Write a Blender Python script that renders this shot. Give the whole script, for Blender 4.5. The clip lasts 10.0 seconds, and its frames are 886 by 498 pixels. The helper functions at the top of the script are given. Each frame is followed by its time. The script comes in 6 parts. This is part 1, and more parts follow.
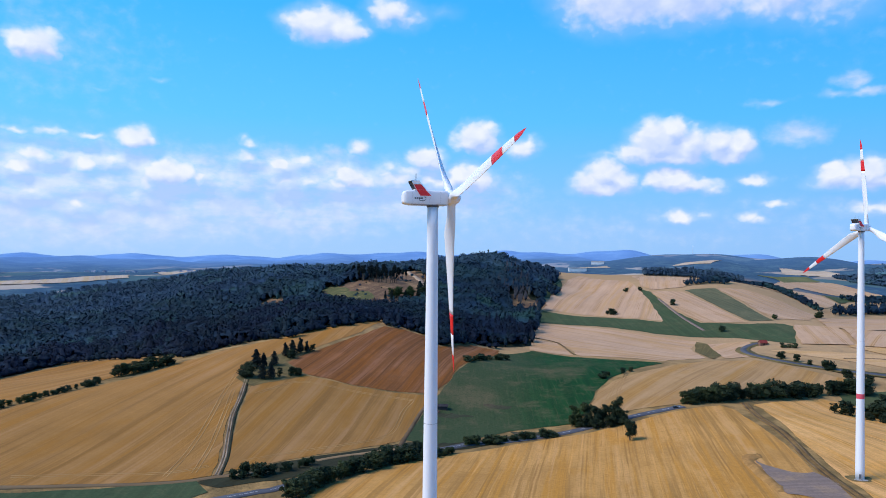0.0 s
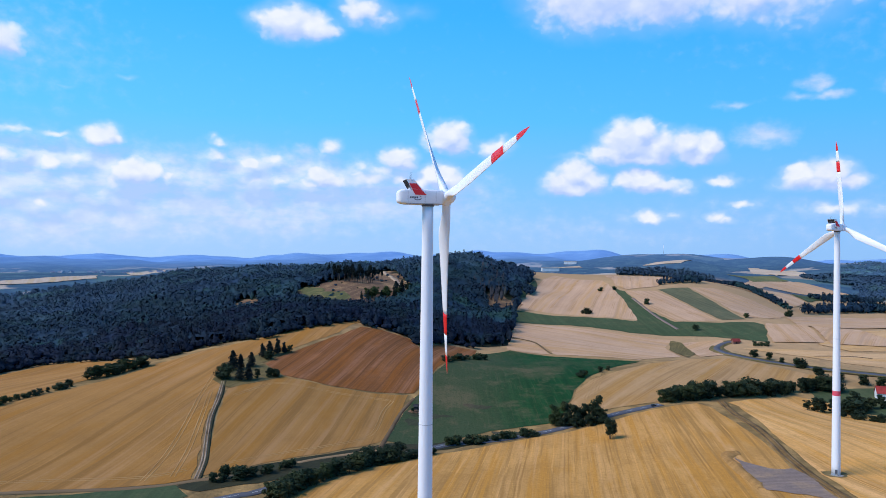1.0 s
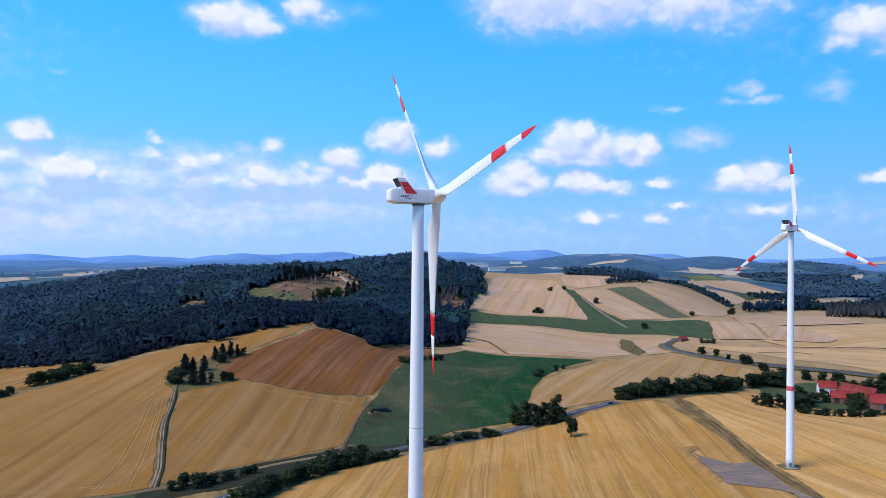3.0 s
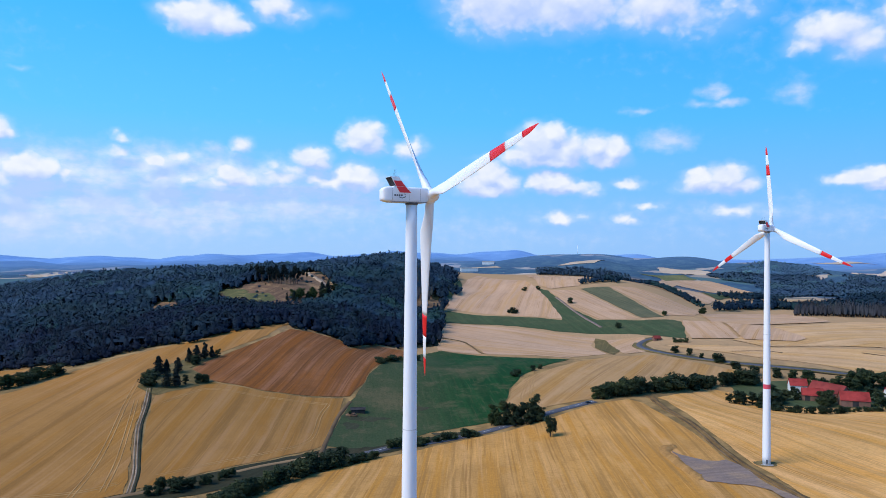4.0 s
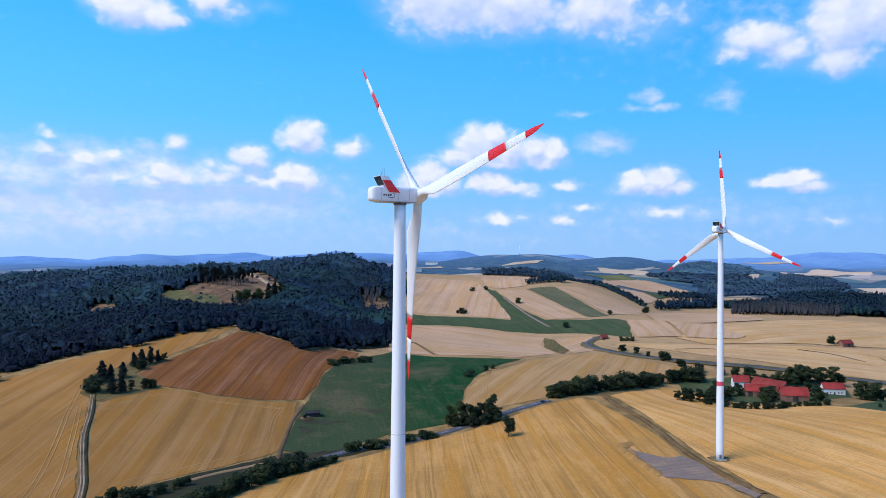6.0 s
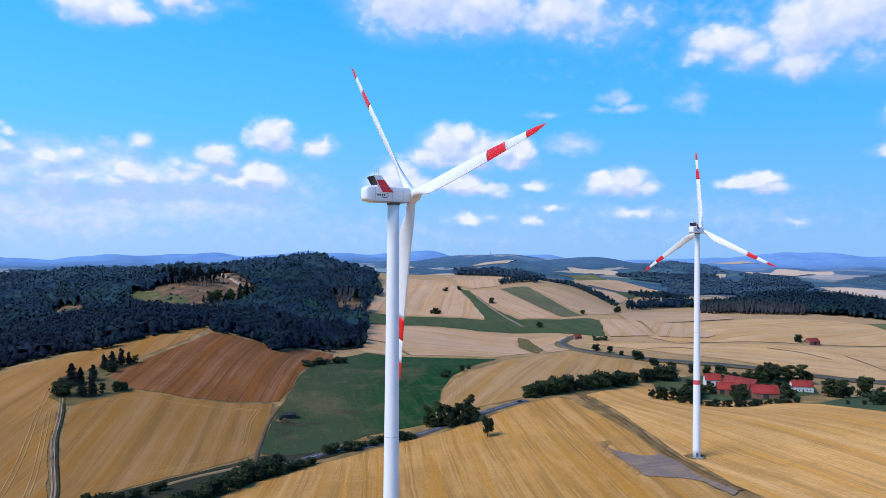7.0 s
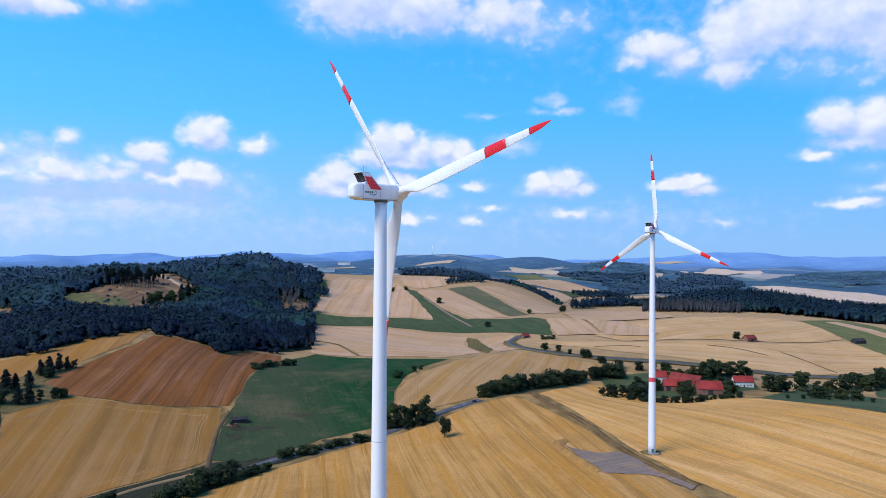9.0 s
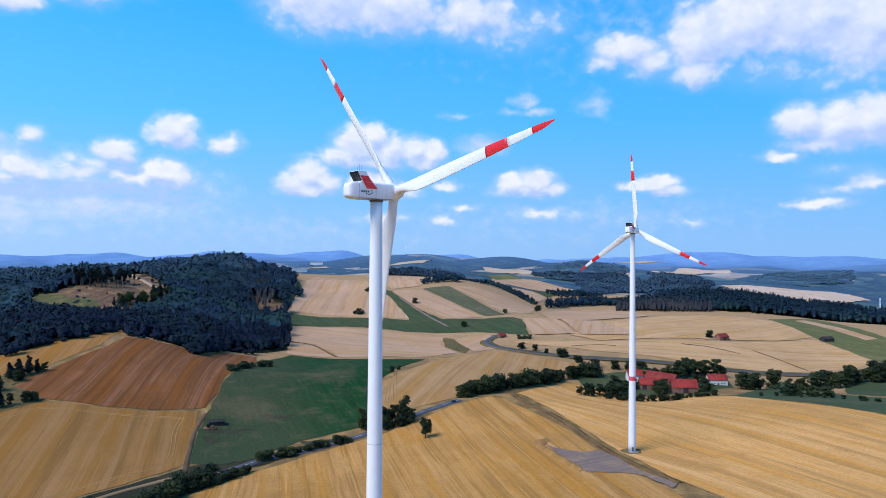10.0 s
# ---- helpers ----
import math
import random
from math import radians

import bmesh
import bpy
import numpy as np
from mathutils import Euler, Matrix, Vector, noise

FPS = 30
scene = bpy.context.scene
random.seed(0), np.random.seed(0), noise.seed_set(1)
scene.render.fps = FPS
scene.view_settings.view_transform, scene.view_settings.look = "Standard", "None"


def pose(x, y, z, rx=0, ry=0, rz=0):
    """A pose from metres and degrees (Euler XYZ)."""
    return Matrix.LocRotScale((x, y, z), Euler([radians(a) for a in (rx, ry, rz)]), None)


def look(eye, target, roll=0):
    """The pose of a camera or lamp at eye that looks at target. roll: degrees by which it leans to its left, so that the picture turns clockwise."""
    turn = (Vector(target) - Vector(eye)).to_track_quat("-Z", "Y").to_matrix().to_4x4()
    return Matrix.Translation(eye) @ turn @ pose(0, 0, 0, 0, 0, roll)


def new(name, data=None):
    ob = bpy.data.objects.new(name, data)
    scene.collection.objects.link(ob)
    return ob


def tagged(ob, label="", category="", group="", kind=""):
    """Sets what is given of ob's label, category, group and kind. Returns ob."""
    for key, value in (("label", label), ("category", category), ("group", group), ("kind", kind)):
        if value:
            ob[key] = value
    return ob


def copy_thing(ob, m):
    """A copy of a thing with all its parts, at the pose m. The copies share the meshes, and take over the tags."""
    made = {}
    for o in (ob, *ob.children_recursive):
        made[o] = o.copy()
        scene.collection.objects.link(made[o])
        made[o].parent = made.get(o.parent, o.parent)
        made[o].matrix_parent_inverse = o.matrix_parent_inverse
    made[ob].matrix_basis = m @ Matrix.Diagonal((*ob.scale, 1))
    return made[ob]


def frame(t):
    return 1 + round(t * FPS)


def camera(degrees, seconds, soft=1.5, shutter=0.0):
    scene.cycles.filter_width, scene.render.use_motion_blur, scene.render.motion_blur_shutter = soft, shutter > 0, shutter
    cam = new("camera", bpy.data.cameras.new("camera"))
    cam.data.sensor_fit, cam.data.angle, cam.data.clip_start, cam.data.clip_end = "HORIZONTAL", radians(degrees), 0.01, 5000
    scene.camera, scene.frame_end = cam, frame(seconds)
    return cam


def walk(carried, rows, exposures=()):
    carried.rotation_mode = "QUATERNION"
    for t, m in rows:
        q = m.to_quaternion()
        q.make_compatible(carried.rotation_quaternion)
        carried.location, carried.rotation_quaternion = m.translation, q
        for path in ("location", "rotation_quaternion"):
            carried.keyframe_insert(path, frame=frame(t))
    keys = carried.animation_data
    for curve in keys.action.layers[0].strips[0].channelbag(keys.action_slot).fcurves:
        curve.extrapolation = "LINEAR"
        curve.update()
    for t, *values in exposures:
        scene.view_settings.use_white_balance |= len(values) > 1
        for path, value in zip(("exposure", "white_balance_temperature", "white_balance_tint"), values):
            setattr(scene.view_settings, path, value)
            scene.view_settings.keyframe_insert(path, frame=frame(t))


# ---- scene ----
cam = camera(63.1, 10.0, 0.9)
METRES, EYE, TILT, LEAN, TURN = 59.0, 109.0, 0.0, 0.0, 6.5
ROWS = [
    (0.0, 0.0, 0.0, 0.0, -0.0, 0.44, -0.6),
    (0.5, -0.0485, 0.0134, -0.0033, -1.09, 0.46, -0.58),
    (1.0, -0.0969, 0.025, -0.0025, -2.22, 0.46, -0.56),
    (1.5, -0.1451, 0.0392, -0.0025, -3.34, 0.46, -0.53),
    (2.0, -0.1943, 0.0546, -0.0023, -4.46, 0.46, -0.51),
    (2.5, -0.2425, 0.0697, -0.0026, -5.56, 0.48, -0.5),
    (4.0, -0.3756, 0.1286, -0.0085, -8.97, 0.56, -0.46),
    (4.5, -0.4235, 0.1469, -0.0069, -10.18, 0.58, -0.47),
    (5.0, -0.4691, 0.1672, -0.0077, -11.37, 0.61, -0.48),
    (5.5, -0.5141, 0.1908, -0.0076, -12.52, 0.62, -0.46),
    (7.0, -0.6456, 0.2624, -0.0053, -16.1, 0.64, -0.43),
    (7.5, -0.688, 0.2896, -0.0085, -17.32, 0.66, -0.41),
    (8.0, -0.7286, 0.3192, -0.0075, -18.52, 0.66, -0.4),
    (8.5, -0.7684, 0.3506, -0.0108, -19.72, 0.67, -0.39),
    (9.0, -0.8086, 0.3815, -0.01, -20.9, 0.68, -0.38),
    (9.5, -0.844, 0.409, -0.0103, -22.01, 0.68, -0.36),
    (10.0, -0.8854, 0.4414, -0.0096, -23.13, 0.68, -0.35),
]
walk(cam, [(t, pose(0, 0, EYE, TILT, LEAN, TURN) @ pose(METRES * x, METRES * y, METRES * z, 90 + pitch, roll, yaw)) for t, x, y, z, yaw, pitch, roll in ROWS])

# ---- world, sun ----
SUN_FROM = Vector((-0.92, -0.34, 1.05)).normalized()

# puffs of cloud: azimuth, elevation, half width, half height in degrees, density
WEST = [
    (-36.1, 14.0, 1.3, 1.0, 0.95), (-37.0, 14.1, 1.0, 0.8, 0.9), (-35.5, 13.6, 0.9, 0.6, 0.8), (-37.1, 13.4, 0.8, 0.5, 0.7), (-34.5, 12.9, 0.6, 0.3, 0.25), (-32.2, 11.6, 0.9, 0.2, 0.25), (-28.0, 12.4, 0.7, 0.2, 0.3), (-29.7, 8.3, 1.2, 0.7, 0.95), (-28.8, 8.1, 0.7, 0.4, 0.8), (-32.7, 8.1, 1.4, 0.3, 0.5), (-35.3, 8.3, 1.2, 0.3, 0.5), (-37.3, 8.3, 0.8, 0.3, 0.5)
]
WEST_BANK = [
    (-36.0, 6.7, 1.3, 0.5, 0.75), (-37.1, 5.8, 1.1, 0.6, 0.7), (-32.8, 6.3, 1.0, 0.6, 0.75), (-31.4, 6.5, 0.9, 0.6, 0.6), (-34.0, 4.5, 2.0, 0.7, 0.45), (-36.4, 4.2, 1.7, 0.6, 0.55), (-33.5, 3.3, 1.0, 0.5, 0.55), (-31.9, 5.0, 1.5, 0.6, 0.45), (-27.6, 5.8, 1.5, 1.0, 1), (-26.4, 5.9, 1.0, 0.7, 0.85), (-25.2, 5.6, 0.7, 0.5, 0.7), (-28.9, 5.1, 1.1, 0.7, 0.6), (-29.7, 4.1, 1.5, 0.5, 0.4), (-39.7, 5.3, 1.6, 0.7, 0.6), (-40.6, 7.4, 1.2, 0.4, 0.5)
]
CUMULUS_A = [
    (10.1, 8.6, 1.9, 1.4, 1), (9.7, 9.3, 1.2, 1.0, 1), (11.1, 9.5, 1.1, 0.9, 1), (12.3, 8.4, 1.5, 1.2, 1), (8.6, 7.9, 1.6, 0.7, 0.9), (10.9, 7.4, 2.9, 0.5, 0.8), (14.4, 8.5, 1.2, 1.0, 1), (15.7, 8.2, 1.0, 1.0, 1), (15.1, 7.5, 1.6, 0.6, 0.9), (7.1, 7.8, 2.2, 0.3, 0.4), (6.1, 6.4, 1.4, 1.0, 1), (4.9, 5.8, 1.2, 0.8, 1), (7.3, 5.8, 1.0, 0.8, 1), (6.1, 5.2, 2.1, 0.5, 0.9), (11.0, 5.9, 1.7, 0.7, 1), (9.9, 6.0, 0.9, 0.6, 0.9), (12.3, 5.4, 1.9, 0.5, 0.9), (13.8, 5.1, 1.1, 0.4, 0.6)
]
CUMULUS_B = [
    (22.0, 5.9, 1.1, 0.7, 0.95), (23.9, 6.0, 1.4, 0.8, 1), (25.0, 5.4, 1.2, 0.5, 0.9), (23.0, 5.3, 2.2, 0.6, 0.7), (33.1, 5.7, 1.5, 0.5, 1), (31.8, 5.5, 1.4, 0.4, 0.9), (34.1, 5.1, 1.3, 0.4, 0.85), (33.4, 6.0, 0.8, 0.4, 0.9), (16.8, 5.6, 1.1, 0.4, 0.65), (18.1, 3.9, 0.9, 0.3, 0.55), (11.5, 3.0, 1.0, 0.5, 0.85), (13.2, 3.2, 1.3, 0.4, 0.35), (16.3, 3.1, 0.8, 0.4, 0.7), (17.0, 2.8, 0.9, 0.3, 0.55), (24.5, 3.5, 1.6, 0.5, 0.6), (23.3, 3.6, 1.2, 0.4, 0.45), (27.2, 3.6, 1.5, 0.4, 0.3), (35.7, 2.7, 0.8, 0.3, 0.5)
]
WISPS = [
    (19.6, 8.9, 1.7, 0.8, 0.42), (20.9, 8.6, 1.0, 0.5, 0.25), (23.1, 12.3, 1.0, 0.4, 0.5), (24.0, 11.4, 1.0, 0.3, 0.38), (22.1, 11.4, 1.0, 0.3, 0.28), (28.5, 11.7, 1.1, 0.8, 0.32), (17.6, 11.1, 1.1, 0.3, 0.28), (34.1, 2.8, 1.0, 0.2, 0.3), (-15.2, 8.1, 0.9, 0.5, 0.3), (-16.5, 2.7, 0.9, 0.3, 0.6), (-17.9, 3.9, 1.8, 0.5, 0.35), (-12.7, 3.9, 1.6, 0.4, 0.4), (-20.9, 4.3, 2.2, 0.7, 0.3), (-24.7, 3.8, 2.0, 0.7, 0.3), (-6.9, 5.6, 2.6, 0.4, 0.3)
]
PUFFS = [
    (-3.9, 9.4, 1.4, 1.0, 1), (-4.5, 8.9, 1.2, 0.7, 0.95), (-3.2, 8.6, 1.1, 0.8, 0.8), (-0.4, 8.3, 1.2, 0.7, 0.75), (0.4, 8.7, 0.8, 0.6, 0.6), (-4.4, 6.0, 1.5, 1.0, 1), (-5.2, 6.2, 1.0, 0.7, 1), (-3.6, 5.8, 0.9, 0.8, 0.9), (-6.3, 5.6, 1.6, 0.5, 0.7), (-7.9, 7.5, 1.3, 0.8, 1), (-7.2, 7.1, 0.9, 0.6, 0.8), (-10.7, 6.9, 1.0, 0.5, 0.5), (-9.1, 6.6, 1.7, 0.6, 0.55)
]
BANK = [
    (-13.2, 8.3, 0.8, 0.6, 0.8), (-14.0, 6.2, 1.2, 0.6, 0.95), (-13.1, 5.7, 1.5, 0.8, 0.8), (-14.8, 5.5, 1.0, 0.5, 0.65), (-10.3, 5.8, 2.0, 0.6, 0.65), (-7.7, 5.8, 1.7, 0.6, 0.6), (-11.1, 6.3, 1.7, 0.5, 0.45), (-19.2, 6.7, 0.9, 0.5, 0.9), (-17.6, 7.2, 1.0, 0.5, 0.62), (-21.8, 7.3, 1.0, 0.5, 0.7), (-21.6, 8.3, 0.6, 0.4, 0.55), (-22.0, 8.8, 0.4, 0.3, 0.4), (-18.7, 5.5, 1.8, 0.8, 0.55), (-16.9, 5.6, 1.5, 0.7, 0.5), (-22.7, 5.4, 1.8, 0.7, 0.35), (-20.3, 6.1, 1.5, 0.6, 0.5)
]
OVERHEAD = [
    (-16.6, 17.4, 2.2, 1.2, 0.95), (-14.8, 17.1, 2.0, 0.9, 0.9), (-18.7, 17.6, 1.3, 0.6, 0.55), (-10.8, 18.6, 1.8, 1.1, 0.7), (-9.3, 18.1, 1.4, 0.8, 0.5), (-7.0, 18.6, 1.7, 0.6, 0.25), (7.7, 19.9, 4.7, 2.5, 1), (12.4, 19.4, 3.8, 2.1, 1), (5.2, 18.4, 2.5, 1.5, 0.5), (18.9, 18.6, 3.8, 1.7, 0.75), (21.7, 17.4, 3.5, 1.5, 0.5), (24.6, 18.0, 2.4, 1.3, 0.42)
]
EAST = [
    (30.8, 15.8, 2.2, 1.1, 0.85), (28.9, 14.9, 1.4, 0.7, 0.55), (32.6, 14.7, 2.0, 1.1, 0.7), (36.3, 16.1, 2.3, 2.0, 1), (35.9, 13.7, 1.9, 1.0, 0.8), (39.4, 16.9, 3.4, 2.2, 1), (43.8, 16.8, 3.8, 2.5, 1), (47.6, 15.8, 3.3, 2.8, 1), (42.0, 13.8, 4.2, 1.5, 0.42), (46.2, 13.0, 3.9, 1.6, 0.42), (35.3, 18.5, 1.0, 0.7, 0.5), (51.4, 14.5, 3.3, 2.8, 0.9)
]
EAST_LOW = [
    (43.1, 9.7, 1.7, 1.2, 1), (45.6, 9.4, 2.3, 1.5, 1), (47.6, 9.6, 1.9, 1.6, 1), (41.8, 7.4, 1.4, 0.4, 0.65), (43.8, 8.1, 2.0, 0.5, 0.7), (44.2, 4.0, 1.9, 0.4, 0.8), (45.6, 4.9, 2.0, 0.5, 0.4), (47.2, 5.4, 1.3, 0.6, 0.65), (45.2, 6.3, 2.1, 0.5, 0.3), (51.7, 8.4, 2.7, 1.8, 0.8), (51.6, 4.8, 2.4, 0.6, 0.5)
]


# thin haze of cloud low in the west
VEILS = [
    (-33.0, 4.2, 11.0, 2.8, 0.75), (-19.0, 4.6, 8.0, 2.6, 0.72), (-9.0, 4.8, 7.0, 2.0, 0.58), (-36.0, 14.0, 7.0, 4.0, 0.16), (30.0, 18.0, 14.0, 4.0, 0.14), (4.0, 2.2, 14.0, 1.4, 0.16), (27.0, 3.2, 13.0, 1.6, 0.18)
]
SOLID = WEST + WEST_BANK + CUMULUS_A + CUMULUS_B + PUFFS + BANK + OVERHEAD + EAST + EAST_LOW


class Graph:
    """A thin wrapper round a node tree."""

    def __init__(self, tree):
        self.tree, self.nodes, self.links = tree, tree.nodes, tree.links

    def put(self, socket, value):
        if isinstance(value, bpy.types.NodeSocket):
            self.links.new(value, socket)
        else:
            socket.default_value = value

    def math(self, op, a, b=0.0, c=0.0, clamp=False):
        n = self.nodes.new("ShaderNodeMath")
        n.operation, n.use_clamp = op, clamp
        for s, v in zip(n.inputs, (a, b, c)):
            self.put(s, v)
        return n.outputs[0]

    def vec(self, op, a, b=(0, 0, 0), c=(0, 0, 0)):
        n = self.nodes.new("ShaderNodeVectorMath")
        n.operation = op
        for s, v in zip(n.inputs, (a, b, c)):
            self.put(s, v)
        return n.outputs["Value"] if op == "LENGTH" else n.outputs[0]

    def smooth(self, value, a, b, lo=0.0, hi=1.0, kind="SMOOTHSTEP"):
        n = self.nodes.new("ShaderNodeMapRange")
        n.interpolation_type = kind
        for s, v in zip(n.inputs, (value, a, b, lo, hi)):
            self.put(s, v)
        return n.outputs[0]

    def noise(self, vector, scale, detail=3.0, rough=0.55, colour=False):
        n = self.nodes.new("ShaderNodeTexNoise")
        self.put(n.inputs["Vector"], vector)
        n.inputs["Scale"].default_value = scale
        n.inputs["Detail"].default_value = detail
        n.inputs["Roughness"].default_value = rough
        return n.outputs["Color" if colour else "Fac"]

    def mix(self, fac, a, b, kind="MIX"):
        n = self.nodes.new("ShaderNodeMix")
        n.data_type, n.blend_type = "RGBA", kind
        for s, v in zip((n.inputs[0], n.inputs[6], n.inputs[7]), (fac, a, b)):
            if isinstance(v, tuple) and len(v) == 3:
                v = (*v, 1)
            self.put(s, v)
        return n.outputs[2]

    def ramp(self, fac, stops):
        n = self.nodes.new("ShaderNodeValToRGB")
        e = n.color_ramp.elements
        while len(e) < len(stops):
            e.new(0.5)
        for el, (p, c) in zip(e, stops):
            el.position, el.color = p, (*c, 1)
        self.put(n.inputs[0], fac)
        return n.outputs[0]


def cloud_group(clouds):
    """A node group: azimuth and elevation in degrees in, how thick the puffs are there out."""
    tree = bpy.data.node_groups.new("cloud cover", "ShaderNodeTree")
    tree.interface.new_socket("Place", in_out="INPUT", socket_type="NodeSocketVector")
    tree.interface.new_socket("Cover", in_out="OUTPUT", socket_type="NodeSocketFloat")
    g = Graph(tree)
    start, end = tree.nodes.new("NodeGroupInput"), tree.nodes.new("NodeGroupOutput")
    total = None
    for az, el, wide, high, strength in clouds:
        wide, high = wide * 1.72, high * 1.72
        p = g.vec("MULTIPLY_ADD", start.outputs[0], (1 / wide, 1 / high, 0), (-az / wide, -el / high, 0))
        one = g.math("MULTIPLY_ADD", g.vec("LENGTH", p), -strength, strength)
        total = one if total is None else g.math("SMOOTH_MAX", total, one, 0.18)
    g.links.new(g.math("MAXIMUM", total, 0.0), end.inputs[0])
    return tree


def build_world():
    world = bpy.data.worlds.new("summer sky")
    scene.world = world
    world.use_nodes = True
    g = Graph(world.node_tree)
    g.nodes.clear()
    out, back = g.nodes.new("ShaderNodeOutputWorld"), g.nodes.new("ShaderNodeBackground")
    coord = g.nodes.new("ShaderNodeTexCoord").outputs["Generated"]
    sky = g.nodes.new("ShaderNodeTexSky")
    sky.sky_type, sky.sun_disc = "NISHITA", False
    sky.sun_elevation = math.asin(SUN_FROM.z)
    sky.sun_rotation = math.atan2(SUN_FROM.x, SUN_FROM.y)
    sky.air_density, sky.dust_density = 1.0, 0.6
    sep = g.nodes.new("ShaderNodeSeparateXYZ")
    g.links.new(coord, sep.inputs[0])
    x, y, z = sep.outputs
    az = g.math("MULTIPLY", g.math("ARCTAN2", x, y), 57.29578)
    el = g.math("MULTIPLY", g.math("ARCSINE", z), 57.29578)
    # clear air: a deep blue that pales towards the horizon
    up = g.smooth(el, -2.0, 60.0, kind="LINEAR")
    air = g.ramp(up, [(0.0, (0.38, 0.60, 0.97)), (0.05, (0.35, 0.60, 1.0)), (0.11, (0.245, 0.585, 1.05)), (0.20, (0.115, 0.56, 1.06)),
                      (0.33, (0.050, 0.47, 1.05)), (0.6, (0.04, 0.30, 0.88)), (1.0, (0.03, 0.18, 0.62))])
    dim = g.vec("SCALE", sky.outputs[0])
    dim.node.inputs["Scale"].default_value = 0.10
    air = g.mix(0.06, air, dim)
    # deeper away from the sun
    east = g.smooth(az, -45.0, 50.0)
    air = g.vec("MULTIPLY", air, g.mix(east, (1.12, 1.10, 1.06), (0.74, 0.90, 1.0)))
    place = g.nodes.new("ShaderNodeCombineXYZ")
    g.links.new(az, place.inputs[0])
    g.links.new(el, place.inputs[1])
    flat = g.vec("MULTIPLY", place.outputs[0], (0.8, 1.0, 1.0))
    # billows: each puff breaks up into rounder, smaller ones towards its edge
    wob = g.vec("SUBTRACT", g.noise(flat, 0.9, 2.5, 0.5, True), (0.5, 0.5, 0.5))
    warped = g.vec("ADD", place.outputs[0], g.vec("MULTIPLY", wob, (1.3, 1.0, 0)))
    tree = cloud_group(SOLID)

    def cover(group, at, shift):
        n = g.nodes.new("ShaderNodeGroup")
        n.node_tree = group
        g.links.new(g.vec("ADD", at, shift), n.inputs[0])
        return n.outputs[0]

    here, above = cover(tree, warped, (0, 0, 0)), cover(tree, warped, (-0.35, 0.85, 0))
    fine = g.math("SUBTRACT", g.noise(flat, 1.1, 3.5, 0.5), 0.5)
    bulge = g.nodes.new("ShaderNodeTexVoronoi")
    bulge.feature = "SMOOTH_F1"
    bulge.inputs["Scale"].default_value, bulge.inputs["Detail"].default_value = 0.95, 1.0
    bulge.inputs["Smoothness"].default_value = 0.5
    g.put(bulge.inputs["Vector"], g.vec("ADD", flat, wob))
    lump = g.math("SUBTRACT", 0.5, bulge.outputs["Distance"])
    body = g.math("MULTIPLY_ADD", fine, 0.30, here)
    body = g.math("MULTIPLY_ADD", lump, 0.20, body)
    body = g.math("MULTIPLY", body, g.smooth(here, 0.0, 0.22))
    cloud = g.math("MAXIMUM", g.smooth(body, 0.08, 0.56), g.smooth(here, 0.0, 0.55, 0.0, 0.42))
    thin = cover(cloud_group(WISPS + VEILS), warped, (0, 0, 0))
    thin = g.smooth(g.math("MULTIPLY_ADD", fine, 0.30, thin), 0.02, 0.40, 0.0, 0.8)
    thin = g.math("MULTIPLY", thin, g.smooth(g.noise(g.vec("MULTIPLY", place.outputs[0], (0.5, 1.1, 1)), 0.9, 5), 0.30, 0.62, 0.45, 1.0))
    cloud = g.math("MAXIMUM", cloud, thin)
    shade = g.smooth(g.math("SUBTRACT", above, here), -0.34, 0.34, kind="LINEAR")
    puff = g.math("MULTIPLY_ADD", g.math("ADD", lump, fine), -0.40, shade, clamp=True)
    white = g.mix(puff, (0.97, 0.975, 1.0), (0.50, 0.63, 1.0))
    g.put(back.inputs[0], g.mix(g.math("MULTIPLY", cloud, 0.89), air, white))
    back.inputs[1].default_value = 1.0
    g.links.new(back.outputs[0], out.inputs[0])


build_world()
sun_data = bpy.data.lights.new("sun", "SUN")
sun_data.energy, sun_data.angle, sun_data.color = 3.4, radians(32.0), (1.0, 0.95, 0.97)
sun = new("sun", sun_data)
sun.matrix_world = look(SUN_FROM * 500, (0, 0, 0))


# ---- materials ----
def material(name):
    m = bpy.data.materials.new(name)
    m.use_nodes = True
    g = Graph(m.node_tree)
    return m, g, g.nodes["Principled BSDF"], g.nodes.new("ShaderNodeTexCoord").outputs["Object"]


def bump(g, shader, height, strength, distance):
    n = g.nodes.new("ShaderNodeBump")
    n.inputs["Strength"].default_value, n.inputs["Distance"].default_value = strength, distance
    g.put(n.inputs["Height"], height)
    g.links.new(n.outputs[0], shader.inputs["Normal"])


def scaled(c, k):
    return tuple(min(1.0, v * k) for v in c)


def plain(name, colour, rough=0.6, metal=0.0, grain=0.08, scale=1.5):
    m, g, s, at = material(name)
    n = g.noise(at, scale, 4)
    big = g.noise(at, scale * 0.13, 2)
    c = g.mix(n, scaled(colour, 1 - grain), scaled(colour, 1 + grain))
    c = g.mix(g.smooth(big, 0.35, 0.7, 0, 1), c, scaled(colour, 1 - 1.5 * grain))
    g.put(s.inputs["Base Color"], c)
    g.put(s.inputs["Roughness"], g.smooth(n, 0, 1, max(rough - 0.1, 0.02), min(rough + 0.1, 1)))
    s.inputs["Metallic"].default_value = metal
    s.inputs["Specular IOR Level"].default_value = 0.12 if rough > 0.8 else 0.5
    return m


